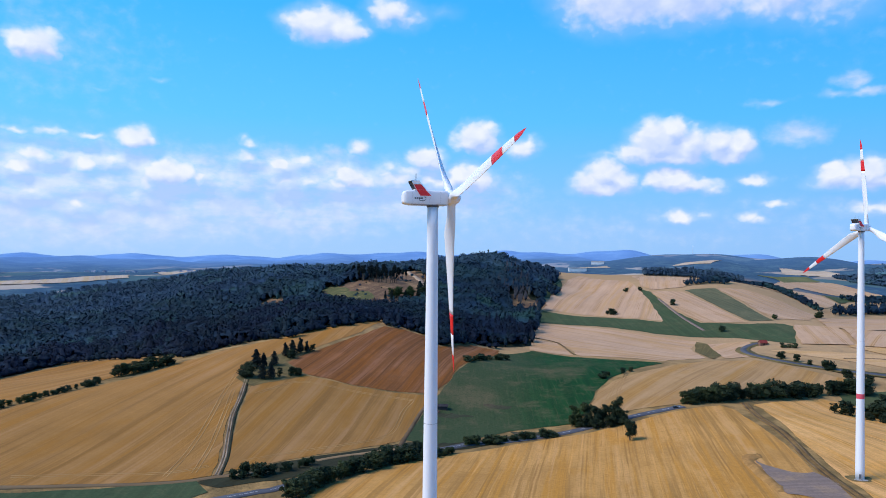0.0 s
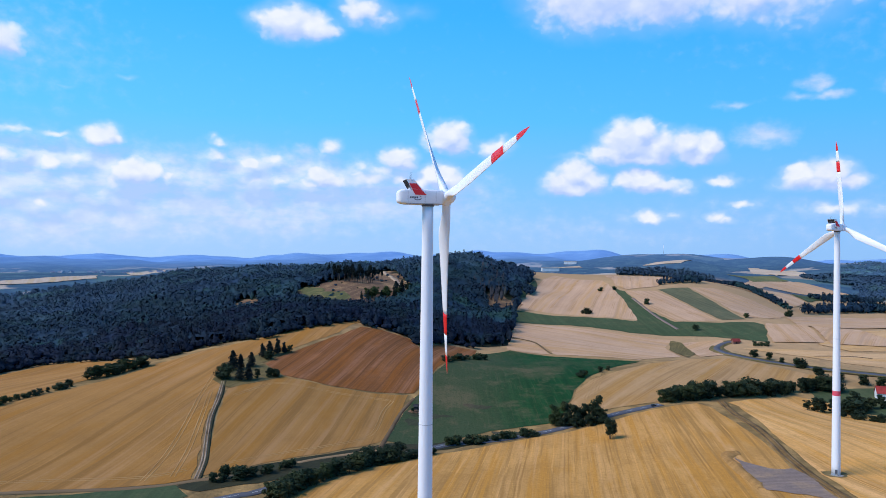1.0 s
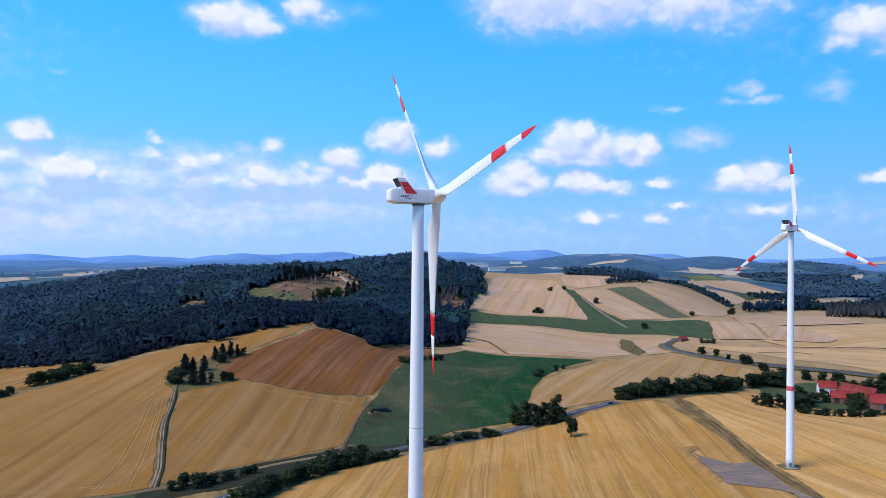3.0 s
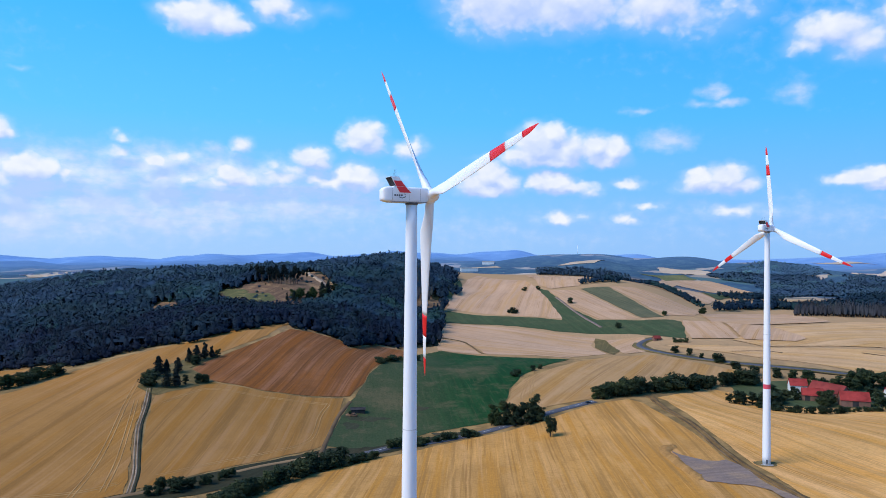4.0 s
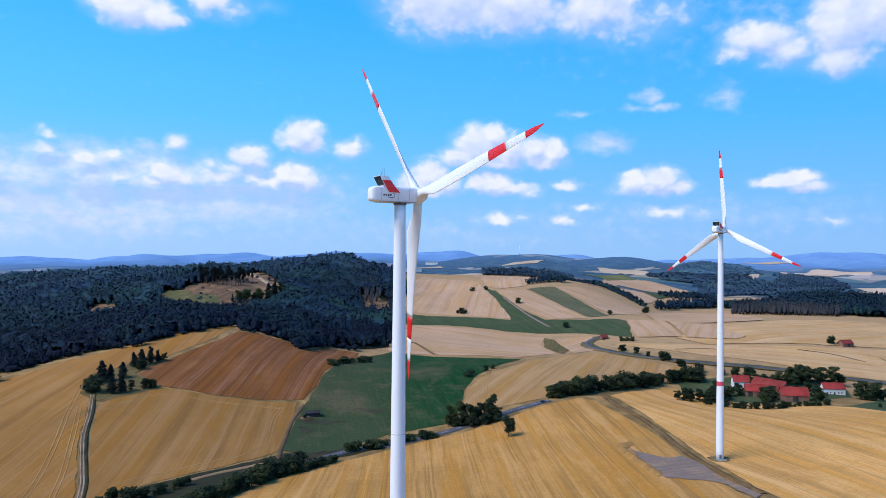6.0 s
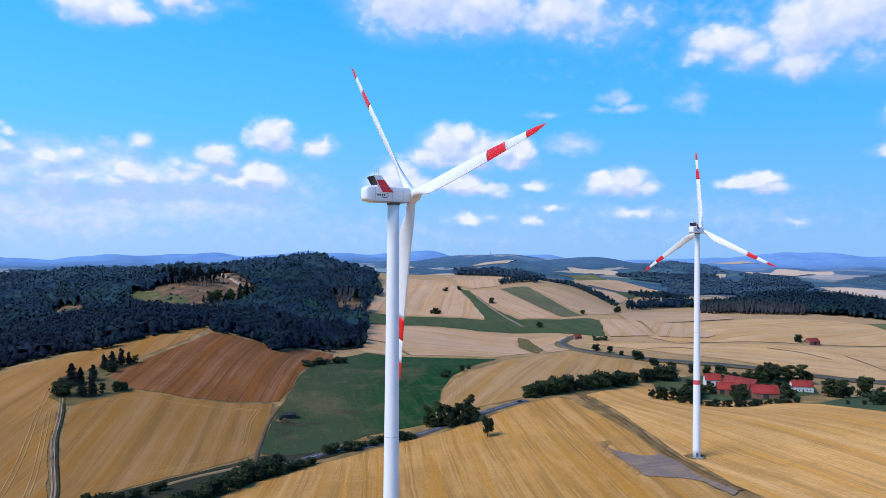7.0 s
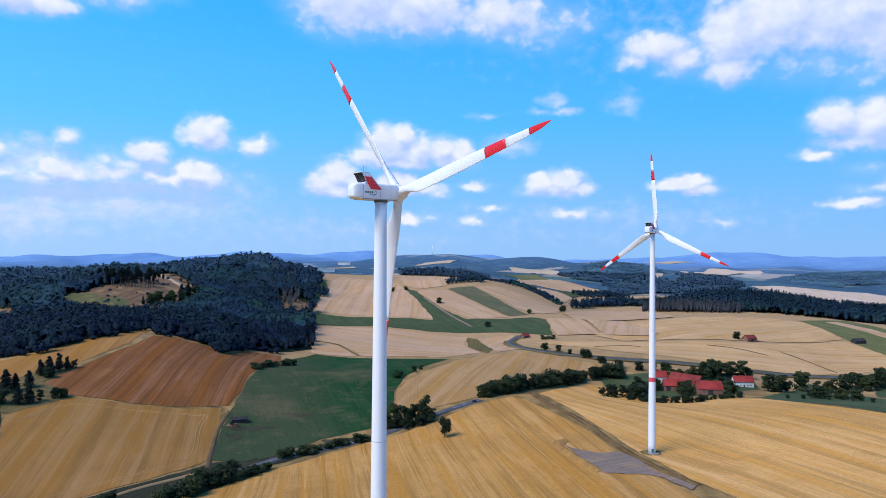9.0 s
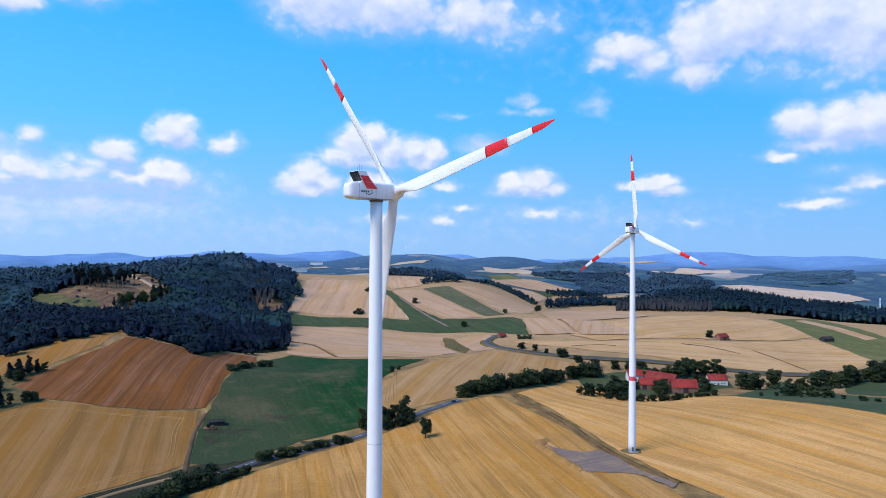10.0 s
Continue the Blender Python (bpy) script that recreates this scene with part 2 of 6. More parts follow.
def stubble(name, colour, angle, line=24.0, contrast=1.0, blotch=(0.36, 0.170, 0.042), far=False, furrow=0.0):
    """Mown grain, with its rows at that angle from the x axis."""
    m, g, s, at = material(name)
    turn = g.nodes.new("ShaderNodeMapping")
    turn.inputs["Rotation"].default_value = (0, 0, radians(90 - angle))
    g.links.new(at, turn.inputs[0])
    bend = g.vec("MULTIPLY", g.vec("SUBTRACT", g.noise(at, 0.004, 2, 0.5, True), (0.5, 0.5, 0.5)), (9, 0, 0))
    rows = g.vec("ADD", turn.outputs[0], bend)
    swath = g.noise(g.vec("MULTIPLY", rows, (0.13, 0.0025, 0)), 1.0, 4, 0.7)
    fine = g.noise(g.vec("MULTIPLY", rows, (0.5, 0.008, 0)), 1.0, 4, 0.75)
    hair = g.noise(g.vec("MULTIPLY", rows, (0.9, 0.02, 0)), 1.0, 3, 0.75)
    grain = g.noise(at, 0.5, 5, 0.75)
    patch = g.noise(at, 0.010, 6, 0.65)
    worn = g.noise(at, 0.035, 5, 0.7)
    k = contrast
    ochre, straw_pale = (colour[0] * 0.98, colour[1] * 0.86, colour[2] * 0.50), tuple(min(1.0, v * 1.12 + w) for v, w in zip(colour, (0.02, 0.025, 0.03)))
    c = g.mix(g.smooth(patch, 0.36, 0.66), scaled(colour, 1 + 0.10 * k), scaled(colour, 1 - 0.16 * k))
    band = g.noise(g.vec("MULTIPLY", rows, (0.085, 0.0022, 0)), 1.0, 3, 0.6)
    c = g.mix(g.smooth(band, 0.50, 0.60, 0, 0.75 * k), c, ochre)
    c = g.mix(g.smooth(band, 0.48, 0.36, 0, 0.70 * k), c, straw_pale)
    c = g.mix(g.smooth(worn, 0.52, 0.72, 0, 0.40 * k), c, blotch)
    c = g.mix(g.smooth(g.noise(g.vec("MULTIPLY", rows, (0.045, 0.012, 0)), 1.0, 4, 0.6), 0.52, 0.66, 0, 0.65 * k), c, ochre)
    c = g.mix(g.smooth(swath, 0.50, 0.62, 0, 0.68 * k), c, scaled(colour, 0.66))
    c = g.mix(g.smooth(swath, 0.46, 0.34, 0, 0.62 * k), c, straw_pale)
    c = g.mix(g.smooth(fine, 0.55, 0.66, 0, 0.55 * k), c, scaled(colour, 1.32))
    c = g.mix(g.smooth(fine, 0.45, 0.32, 0, 0.55 * k), c, blotch)
    c = g.mix(g.smooth(hair, 0.54, 0.70, 0, 0.32 * k), c, blotch)
    c = g.mix(g.smooth(grain, 0.45, 0.70, 0, 0.30 * k), c, scaled(blotch, 0.8))
    c = g.mix(g.smooth(grain, 0.48, 0.28, 0, 0.25 * k), c, scaled(colour, 1.35))
    sep = g.nodes.new("ShaderNodeSeparateXYZ")
    g.links.new(rows, sep.inputs[0])
    if furrow:
        ridge = g.math("PINGPONG", sep.outputs[0], furrow / 2)
        deep = g.math("MULTIPLY", g.smooth(ridge, furrow * 0.16, furrow * 0.05), g.smooth(swath, 0.35, 0.60, 0.0, 0.55))
        c = g.mix(deep, c, scaled(blotch, 0.7))
    if not far:
        # paired wheel tracks at the width of the machine
        for shift in (0.0, 2.2):
            wave = g.math("PINGPONG", g.math("ADD", sep.outputs[0], shift), line / 2)
            hit = g.smooth(wave, 0.60, 0.25, 0, 0.55)
            hit = g.math("MULTIPLY", hit, g.smooth(g.noise(at, 0.02, 3), 0.40, 0.58))
            c = g.mix(hit, c, scaled(blotch, 0.8))
    g.put(s.inputs["Base Color"], c)
    s.inputs["Roughness"].default_value = 0.95
    s.inputs["Specular IOR Level"].default_value = 0.08
    bump(g, s, g.math("ADD", fine, grain), 0.5, 0.4)
    return m


def grass(name, colour, dry, amount=0.4, angle=70.0, dull=None):
    m, g, s, at = material(name)
    turn = g.nodes.new("ShaderNodeMapping")
    turn.inputs["Rotation"].default_value = (0, 0, radians(90 - angle))
    g.links.new(at, turn.inputs[0])
    big, mid, small = g.noise(at, 0.012, 5, 0.6), g.noise(at, 0.07, 4, 0.6), g.noise(at, 0.6, 4, 0.7)
    rows = g.noise(g.vec("MULTIPLY", turn.outputs[0], (0.25, 0.008, 0)), 1.0, 3)
    c = g.mix(g.smooth(rows, 0.35, 0.7), scaled(colour, 0.85), scaled(colour, 1.15))
    if dull:
        # the field dries out towards its western end
        sep = g.nodes.new("ShaderNodeSeparateXYZ")
        g.links.new(at, sep.inputs[0])
        west = g.smooth(g.math("MULTIPLY_ADD", big, 90.0, sep.outputs[0]), 80.0, 10.0, 0.0, 0.9)
        c = g.mix(west, c, dull)
    c = g.mix(g.smooth(big, 0.5, 0.75, 0, amount), c, dry)
    c = g.mix(g.smooth(mid, 0.5, 0.75, 0, amount * 0.7), c, dry)
    streak = g.noise(g.vec("MULTIPLY", turn.outputs[0], (0.5, 0.03, 0)), 1.0, 5, 0.7)
    c = g.mix(g.smooth(streak, 0.52, 0.70, 0, amount * 0.8), c, g.mix(0.5, c, dry))
    c = g.mix(g.smooth(streak, 0.46, 0.32, 0, 0.25), c, scaled(colour, 0.7))
    c = g.mix(g.smooth(small, 0.4, 0.75, 0, 0.5), c, scaled(colour, 0.55))
    g.put(s.inputs["Base Color"], c)
    s.inputs["Roughness"].default_value = 0.95
    s.inputs["Specular IOR Level"].default_value = 0.1
    bump(g, s, small, 0.4, 0.4)
    return m


def leaves(name, colour, warm, tone=0.10, broad=0.006):
    m, g, s, at = material(name)
    geo = g.nodes.new("ShaderNodeNewGeometry")
    tree_tone = g.noise(geo.outputs["Position"], tone, 3, 0.65)
    stand = g.noise(geo.outputs["Position"], broad, 3, 0.6)
    c = g.mix(geo.outputs["Random Per Island"], scaled(colour, 0.88), scaled(colour, 1.12))
    c = g.mix(g.smooth(tree_tone, 0.42, 0.60, 0, 0.95), c, warm)
    c = g.mix(g.smooth(stand, 0.46, 0.58, 0, 0.75), c, scaled(colour, 0.62))
    c = g.mix(g.smooth(g.noise(geo.outputs["Position"], broad * 2.6, 4, 0.65), 0.55, 0.68, 0, 0.75), c, (warm[0] * 1.25, warm[1] * 1.35, warm[2] * 0.95))
    g.put(s.inputs["Base Color"], c)
    s.inputs["Roughness"].default_value = 0.75
    s.inputs["Specular IOR Level"].default_value = 0.15
    return m


def painted(name, colour, rough=0.35):
    """Painted steel or resin, faintly streaked by rain."""
    m, g, s, at = material(name)
    streak = g.noise(g.vec("MULTIPLY", at, (1.6, 1.6, 0.05)), 1.0, 5, 0.6)
    dirt = g.noise(at, 0.5, 3)
    c = g.mix(g.smooth(streak, 0.5, 0.8, 0, 0.16), colour, scaled(colour, 0.62))
    c = g.mix(g.smooth(dirt, 0.45, 0.8, 0, 0.10), c, scaled(colour, 0.7))
    g.put(s.inputs["Base Color"], c)
    g.put(s.inputs["Roughness"], g.smooth(streak, 0, 1, rough - 0.08, rough + 0.15))
    return m


# Western fields: the same gold with cloud shade darkened into the colour.
GOLD, GOLD_SHADED, PALE, TAN, BROWN = (0.67, 0.350, 0.112), (0.365, 0.176, 0.049), (0.52, 0.322, 0.188), (0.58, 0.350, 0.166), (0.255, 0.098, 0.031)
GOLD_DEEP_SHADE, WARM = (0.325, 0.160, 0.046), (0.52, 0.262, 0.072)
white_paint = painted("white turbine paint", (0.86, 0.88, 0.91), 0.45)
red_paint = painted("signal red paint", (0.80, 0.018, 0.022))
pinkish_red = painted("pinkish red paint", (0.72, 0.085, 0.13))
dark_metal = plain("dark cooler metal", (0.02, 0.022, 0.026), 0.5, 0.3)
grey_mark = plain("grey lettering paint", (0.10, 0.11, 0.13), 0.5)
concrete = plain("weathered concrete", (0.36, 0.35, 0.33), 0.9, 0, 0.15, 1.2)
asphalt = plain("worn asphalt", (0.105, 0.105, 0.115), 0.85, 0, 0.15, 0.4)
line_paint = plain("white road line", (0.7, 0.7, 0.68), 0.7)
gravel = grass("grey-brown gravel", (0.24, 0.172, 0.135), (0.42, 0.27, 0.14), 0.85, 20)
rut_dirt = plain("dark rutted soil", (0.20, 0.125, 0.060), 0.95, 0, 0.35, 0.5)
pale_rut = plain("pale gravel rut", (0.36, 0.255, 0.160), 0.95, 0, 0.35, 0.6)
turned_soil = grass("turned brown soil", (0.38, 0.198, 0.062), (0.56, 0.310, 0.100), 0.9, 40)
strip_soil = grass("brown earth strip", (0.21, 0.116, 0.038), (0.38, 0.212, 0.072), 0.9, 40)
dirt = plain("bare brown soil", (0.17, 0.105, 0.052), 0.95, 0, 0.3, 0.2)
path_dirt = plain("dusty field path", (0.27, 0.172, 0.085), 0.95, 0, 0.3, 0.12)
verge = grass("dry verge", (0.135, 0.105, 0.040), (0.34, 0.22, 0.085), 0.8)
meadow = grass("green meadow", (0.010, 0.054, 0.013), (0.150, 0.112, 0.056), 0.75, 95, (0.056, 0.072, 0.030))
far_meadow = grass("far green meadow", (0.060, 0.086, 0.036), (0.14, 0.125, 0.058), 0.6, 100)
olive_meadow = grass("olive slope grass", (0.135, 0.140, 0.050), (0.27, 0.215, 0.085), 0.7, 110)
dull_meadow = grass("dull green fallow", (0.120, 0.118, 0.060), (0.23, 0.185, 0.090), 0.6, 120)
bank_soil = grass("dark scrubby bank", (0.036, 0.036, 0.018), (0.12, 0.078, 0.036), 0.6)
cleared = grass("cleared hillside", (0.16, 0.095, 0.055), (0.46, 0.27, 0.12), 1.0)
dry_grass = grass("yellow-green grass", (0.11, 0.11, 0.042), (0.36, 0.26, 0.10), 0.9)
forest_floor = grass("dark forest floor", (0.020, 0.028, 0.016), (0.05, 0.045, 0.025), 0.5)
oak_leaves = leaves("oak leaves", (0.021, 0.036, 0.017), (0.048, 0.060, 0.022))
dark_leaves = leaves("dark needles", (0.013, 0.022, 0.020), (0.022, 0.030, 0.022))
# forest and distant leaves carry haze as blue in their base colour
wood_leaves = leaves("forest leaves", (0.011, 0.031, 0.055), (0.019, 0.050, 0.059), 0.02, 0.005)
hazed_ridge_leaves = leaves("haze-blued forest leaves", (0.023, 0.054, 0.094), (0.034, 0.074, 0.098), 0.015, 0.004)
hazed_leaves = leaves("haze-blued dark woods", (0.036, 0.072, 0.118), (0.050, 0.095, 0.128), 0.015)
# front forest: cloud shade darkened into the colour, plus some haze blue
shaded_edge_leaves = leaves("shaded forest leaves", (0.0060, 0.0150, 0.034), (0.0095, 0.025, 0.036), 0.018, 0.006)
dead_wood = leaves("dead grey spruces", (0.060, 0.062, 0.070), (0.040, 0.048, 0.055), 0.05)
far_hazed_leaves = leaves("distant woods in haze blue", (0.075, 0.150, 0.225), (0.095, 0.180, 0.235), 0.012)
straw = plain("old brown straw", (0.22, 0.125, 0.075), 0.95, 0, 0.35, 1.2)
bark = plain("brown bark", (0.10, 0.075, 0.055), 0.9, 0, 0.3, 2)
roof_tile = plain("red clay roof tiles", (0.36, 0.050, 0.042), 0.85, 0, 0.25, 0.8)
old_tile = plain("weathered clay tiles", (0.27, 0.050, 0.042), 0.85, 0, 0.3, 0.6)
render_white = plain("white render", (0.74, 0.73, 0.70), 0.9, 0, 0.08, 0.6)
brick_wall = plain("brown brick wall", (0.26, 0.14, 0.10), 0.9, 0, 0.2, 1.0)
dark_boards = plain("dark weathered boards", (0.055, 0.05, 0.05), 0.9, 0, 0.25, 1.5)
glass_dark = plain("dark window glass", (0.02, 0.025, 0.03), 0.1)

# ---- land ----
# hills and hollows: x, y, radius, height
NEAR_HILLS = [
    (0, 900, 900, -24.1), (-500, 1200, 700, 82.6), (500, 1200, 700, 38.8), (0, 1300, 250, 33.1), (-900, 1150, 250, -78.1), (500, 630, 150, -27.1),
    (-600, 700, 250, -47.2), (450, 1750, 400, 52.7), (-220, 1000, 100, 15.4), (300, 1150, 150, 25.7), (-250, 620, 150, 8.6), (40, 900, 150, -12),
    (-70, 440, 100, -8.2), (270, 590, 100, -15.2), (-960, 1600, 150, -24.9), (100, 1330, 100, -9.6), (620, 1470, 150, -26.6), (500, 1130, 100, -15.3),
    (140, 730, 150, -4.1), (680, 680, 100, -11.8), (930, 980, 100, -14.3), (670, 1190, 100, -15), (-600, 1000, 150, -25.8), (-140, 740, 100, 12.9),
    (100, -100, 340, 5.8),
]
VALLEY_HILLS = [
    (360, 400, 100, 6.1), (470, 760, 100, 10.3), (-410, 910, 100, -16.8), (410, 1040, 100, -11.8), (150, 1150, 150, -3.6), (-30, 1160, 100, 30.7),
    (50, 1180, 100, -31.1), (1120, 1500, 150, 11.1), (800, 1120, 100, 11.5), (-30, 750, 100, -16.7), (20, 470, 100, -6.8), (-190, 340, 100, -10.8),
    (-320, 410, 100, 6), (590, 1720, 100, -14.3), (20, 1010, 100, -12.1), (190, 820, 100, -11.3), (50, 560, 100, -5.5), (-790, 1420, 100, -8.2),
    (-380, 1420, 100, -6.2), (-560, 1240, 100, -5.4), (-60, 530, 100, -8.9), (-370, 650, 100, -9.5), (-1030, 1390, 100, -6.4), (1240, 1360, 100, 7.4),
    (1340, 1280, 100, -5.6), (172, 386, 42, -3.0),
]
FAR_HILLS = [
    (-2910, 3160, 420, -17.5), (-2560, 3520, 420, -3.5), (-2100, 3750, 300, -18.2), (-1520, 3920, 380, -12.5), (-1250, 4220, 330, 16.3), (-730, 4440, 420, 28.7),
    (70, 4500, 420, 50.4), (-350, 4490, 250, 5.6), (670, 4450, 300, 43.4), (720, 3120, 420, 61.4), (1270, 4210, 260, 42), (1100, 2890, 170, 36),
    (1160, 2430, 330, 39), (2180, 3810, 400, 21.5), (2480, 3740, 330, 36.9), (2800, 3500, 380, 26.3), (2990, 3190, 380, 30.5), (3210, 2970, 300, -3.7),
    (3370, 2620, 400, 42.6), (850, 2080, 230, -6.6), (1680, 1820, 260, 12.5), (1650, 1560, 300, -22.1), (1160, 1670, 160, -0.5), (270, 2990, 330, 8.6),
]
FARTHEST_HILLS = [
    (-1710, 2470, 420, -24), (-1580, 3230, 350, -7.3), (30, 3710, 400, 23),
]


def ease(a, b, v):
    u = np.clip((v - a) / (b - a), 0, 1)
    return u * u * (3 - 2 * u)


relief = np.random.default_rng(12)
ROLLING = []
while len(ROLLING) < 70:
    turn, far_off = relief.uniform(-1.0, 1.05), relief.uniform(1950, 3900)
    ROLLING.append((far_off * math.sin(turn), far_off * math.cos(turn), relief.uniform(70, 170), relief.uniform(6, 18)))
ALL_HILLS = np.array(NEAR_HILLS + VALLEY_HILLS + FAR_HILLS + FARTHEST_HILLS, float)


def ground_z(x, y):
    """Height of the land: gentle hills on a plain that climbs slowly to the far ranges."""
    x, y = np.asarray(x, float), np.asarray(y, float)
    r = np.hypot(x, y)
    z = ease(1500, 2300, r) * (30 + (np.minimum(r, 4600) - 2000) * 0.021)
    for cx, cy, wide, high in ALL_HILLS:
        z = z + high * np.exp(-((x - cx) ** 2 + (y - cy) ** 2) / wide ** 2)
    roll = sum(high * np.exp(-((x - cx) ** 2 + (y - cy) ** 2) / wide ** 2) for cx, cy, wide, high in ROLLING)
    z = z + roll * ease(95, 60, z)
    rough = ease(1600, 2600, r)
    far = ease(3000, 4300, r) * (5 * np.sin(x / 210 + 1.3 * np.sin(y / 260)) - 3 + 8 * np.sin(x / 97 + 2.1 * np.sin(y / 330) + 1.0) + 4 * np.sin(x / 41 + 1.7 * np.sin(y / 150)))
    return z + far + rough * (5 * np.sin(x / 170 + y / 310) * np.sin(y / 140 - x / 400) + 3 * np.sin(x / 63 + 2 * np.sin(y / 91)))


def gz(x, y):
    return float(ground_z(x, y))


def mesh_object(name, verts, faces, mat, smooth=True):
    me = bpy.data.meshes.new(name)
    me.from_pydata(verts, [], faces)
    me.materials.append(mat)
    if smooth:
        me.polygons.foreach_set("use_smooth", [True] * len(me.polygons))
    return new(name, me)


def far_land_material():
    """Dry verges near by; further off woods on the slopes and pale plots on the level ground. Far colours turn blue
    with distance: haze put into the base colour.
    """
    m, g, s, at = material("open country")
    geo = g.nodes.new("ShaderNodeNewGeometry")
    tilt = g.nodes.new("ShaderNodeSeparateXYZ")
    g.links.new(geo.outputs["Normal"], tilt.inputs[0])
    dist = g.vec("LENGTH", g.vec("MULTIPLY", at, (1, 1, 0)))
    vor = g.nodes.new("ShaderNodeTexVoronoi")
    vor.inputs["Scale"].default_value = 0.0085
    warp = g.vec("MULTIPLY", g.vec("SUBTRACT", g.noise(at, 0.004, 3, 0.5, True), (0.5, 0.5, 0.5)), (120, 120, 0))
    g.put(vor.inputs["Vector"], g.vec("ADD", g.vec("MULTIPLY", at, (1.0, 0.6, 0.0)), warp))
    sep = g.nodes.new("ShaderNodeSeparateColor")
    g.links.new(vor.outputs["Color"], sep.inputs[0])
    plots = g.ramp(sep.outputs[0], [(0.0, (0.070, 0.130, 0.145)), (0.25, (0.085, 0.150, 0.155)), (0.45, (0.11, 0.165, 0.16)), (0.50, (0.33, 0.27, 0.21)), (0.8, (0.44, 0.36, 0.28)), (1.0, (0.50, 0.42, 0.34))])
    # haze mixed into the plots' colour, stronger further off
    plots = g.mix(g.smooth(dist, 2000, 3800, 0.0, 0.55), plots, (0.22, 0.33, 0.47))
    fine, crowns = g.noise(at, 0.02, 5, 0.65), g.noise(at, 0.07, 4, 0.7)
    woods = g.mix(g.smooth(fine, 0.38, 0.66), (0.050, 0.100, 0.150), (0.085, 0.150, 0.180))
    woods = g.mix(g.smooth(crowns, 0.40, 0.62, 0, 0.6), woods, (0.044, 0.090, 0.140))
    # farthest woods painted in haze blue
    hazed_woods = g.mix(g.smooth(g.noise(at, 0.012, 4), 0.4, 0.7), (0.165, 0.315, 0.56), (0.20, 0.36, 0.60))
    woods = g.mix(g.smooth(dist, 2500, 4700), woods, hazed_woods)
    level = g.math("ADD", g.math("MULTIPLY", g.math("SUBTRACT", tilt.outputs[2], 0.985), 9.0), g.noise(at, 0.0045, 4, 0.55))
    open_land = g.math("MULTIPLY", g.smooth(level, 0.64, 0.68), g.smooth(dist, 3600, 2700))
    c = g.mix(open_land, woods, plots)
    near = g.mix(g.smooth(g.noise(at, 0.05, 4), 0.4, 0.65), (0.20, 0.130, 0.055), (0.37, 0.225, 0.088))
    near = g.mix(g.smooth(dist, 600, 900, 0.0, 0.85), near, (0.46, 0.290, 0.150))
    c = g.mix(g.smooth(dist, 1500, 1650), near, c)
    g.put(s.inputs["Base Color"], c)
    s.inputs["Roughness"].default_value = 1.0
    s.inputs["Specular IOR Level"].default_value = 0.0
    bump(g, s, g.math("ADD", fine, crowns), 0.6, 6.0)
    return m


def build_ground():
    """One sheet out to the horizon, finest in front of the walk."""
    az = np.concatenate([np.arange(-180, -60, 6.0), np.arange(-60, 62, 0.4), np.arange(66, 180, 6.0)])
    rad = np.concatenate([[2.0], np.arange(20, 1500, 8.0), np.arange(1500, 2400, 16.0), np.arange(2400, 4880, 40.0)])
    a, r = np.meshgrid(np.radians(az), rad)
    x, y = r * np.sin(a), r * np.cos(a)
    verts = np.stack([x, y, ground_z(x, y)], -1).reshape(-1, 3)
    n, rows = len(az), len(rad)
    i, j = np.meshgrid(np.arange(rows - 1), np.arange(n), indexing="ij")
    k = (j + 1) % n
    faces = np.stack([i * n + j, i * n + k, (i + 1) * n + k, (i + 1) * n + j], -1).reshape(-1, 4)[:, ::-1]
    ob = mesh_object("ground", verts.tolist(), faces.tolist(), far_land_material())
    tagged(ob, "rolling farmland with dry verges and far wooded hills", "ground", kind="structure")


build_ground()


def wavy(outline, step, wobble, closed=True):
    """The outline in short steps, its edges slightly uneven."""
    pts, n = [], len(outline)
    for k in range(n if closed else n - 1):
        a, b = Vector(outline[k]).to_2d(), Vector(outline[(k + 1) % n]).to_2d()
        parts = max(1, int((b - a).length / step))
        for q in range(parts):
            p = a.lerp(b, q / parts)
            w = noise.noise_vector((p.x * 0.06, p.y * 0.06, 3.0)) * wobble + noise.noise_vector((p.x * 0.27, p.y * 0.27, 5.0)) * wobble * 0.4
            pts.append((p.x + w.x, p.y + w.y))
    if not closed:
        pts.append(tuple(outline[-1][:2]))
    return pts


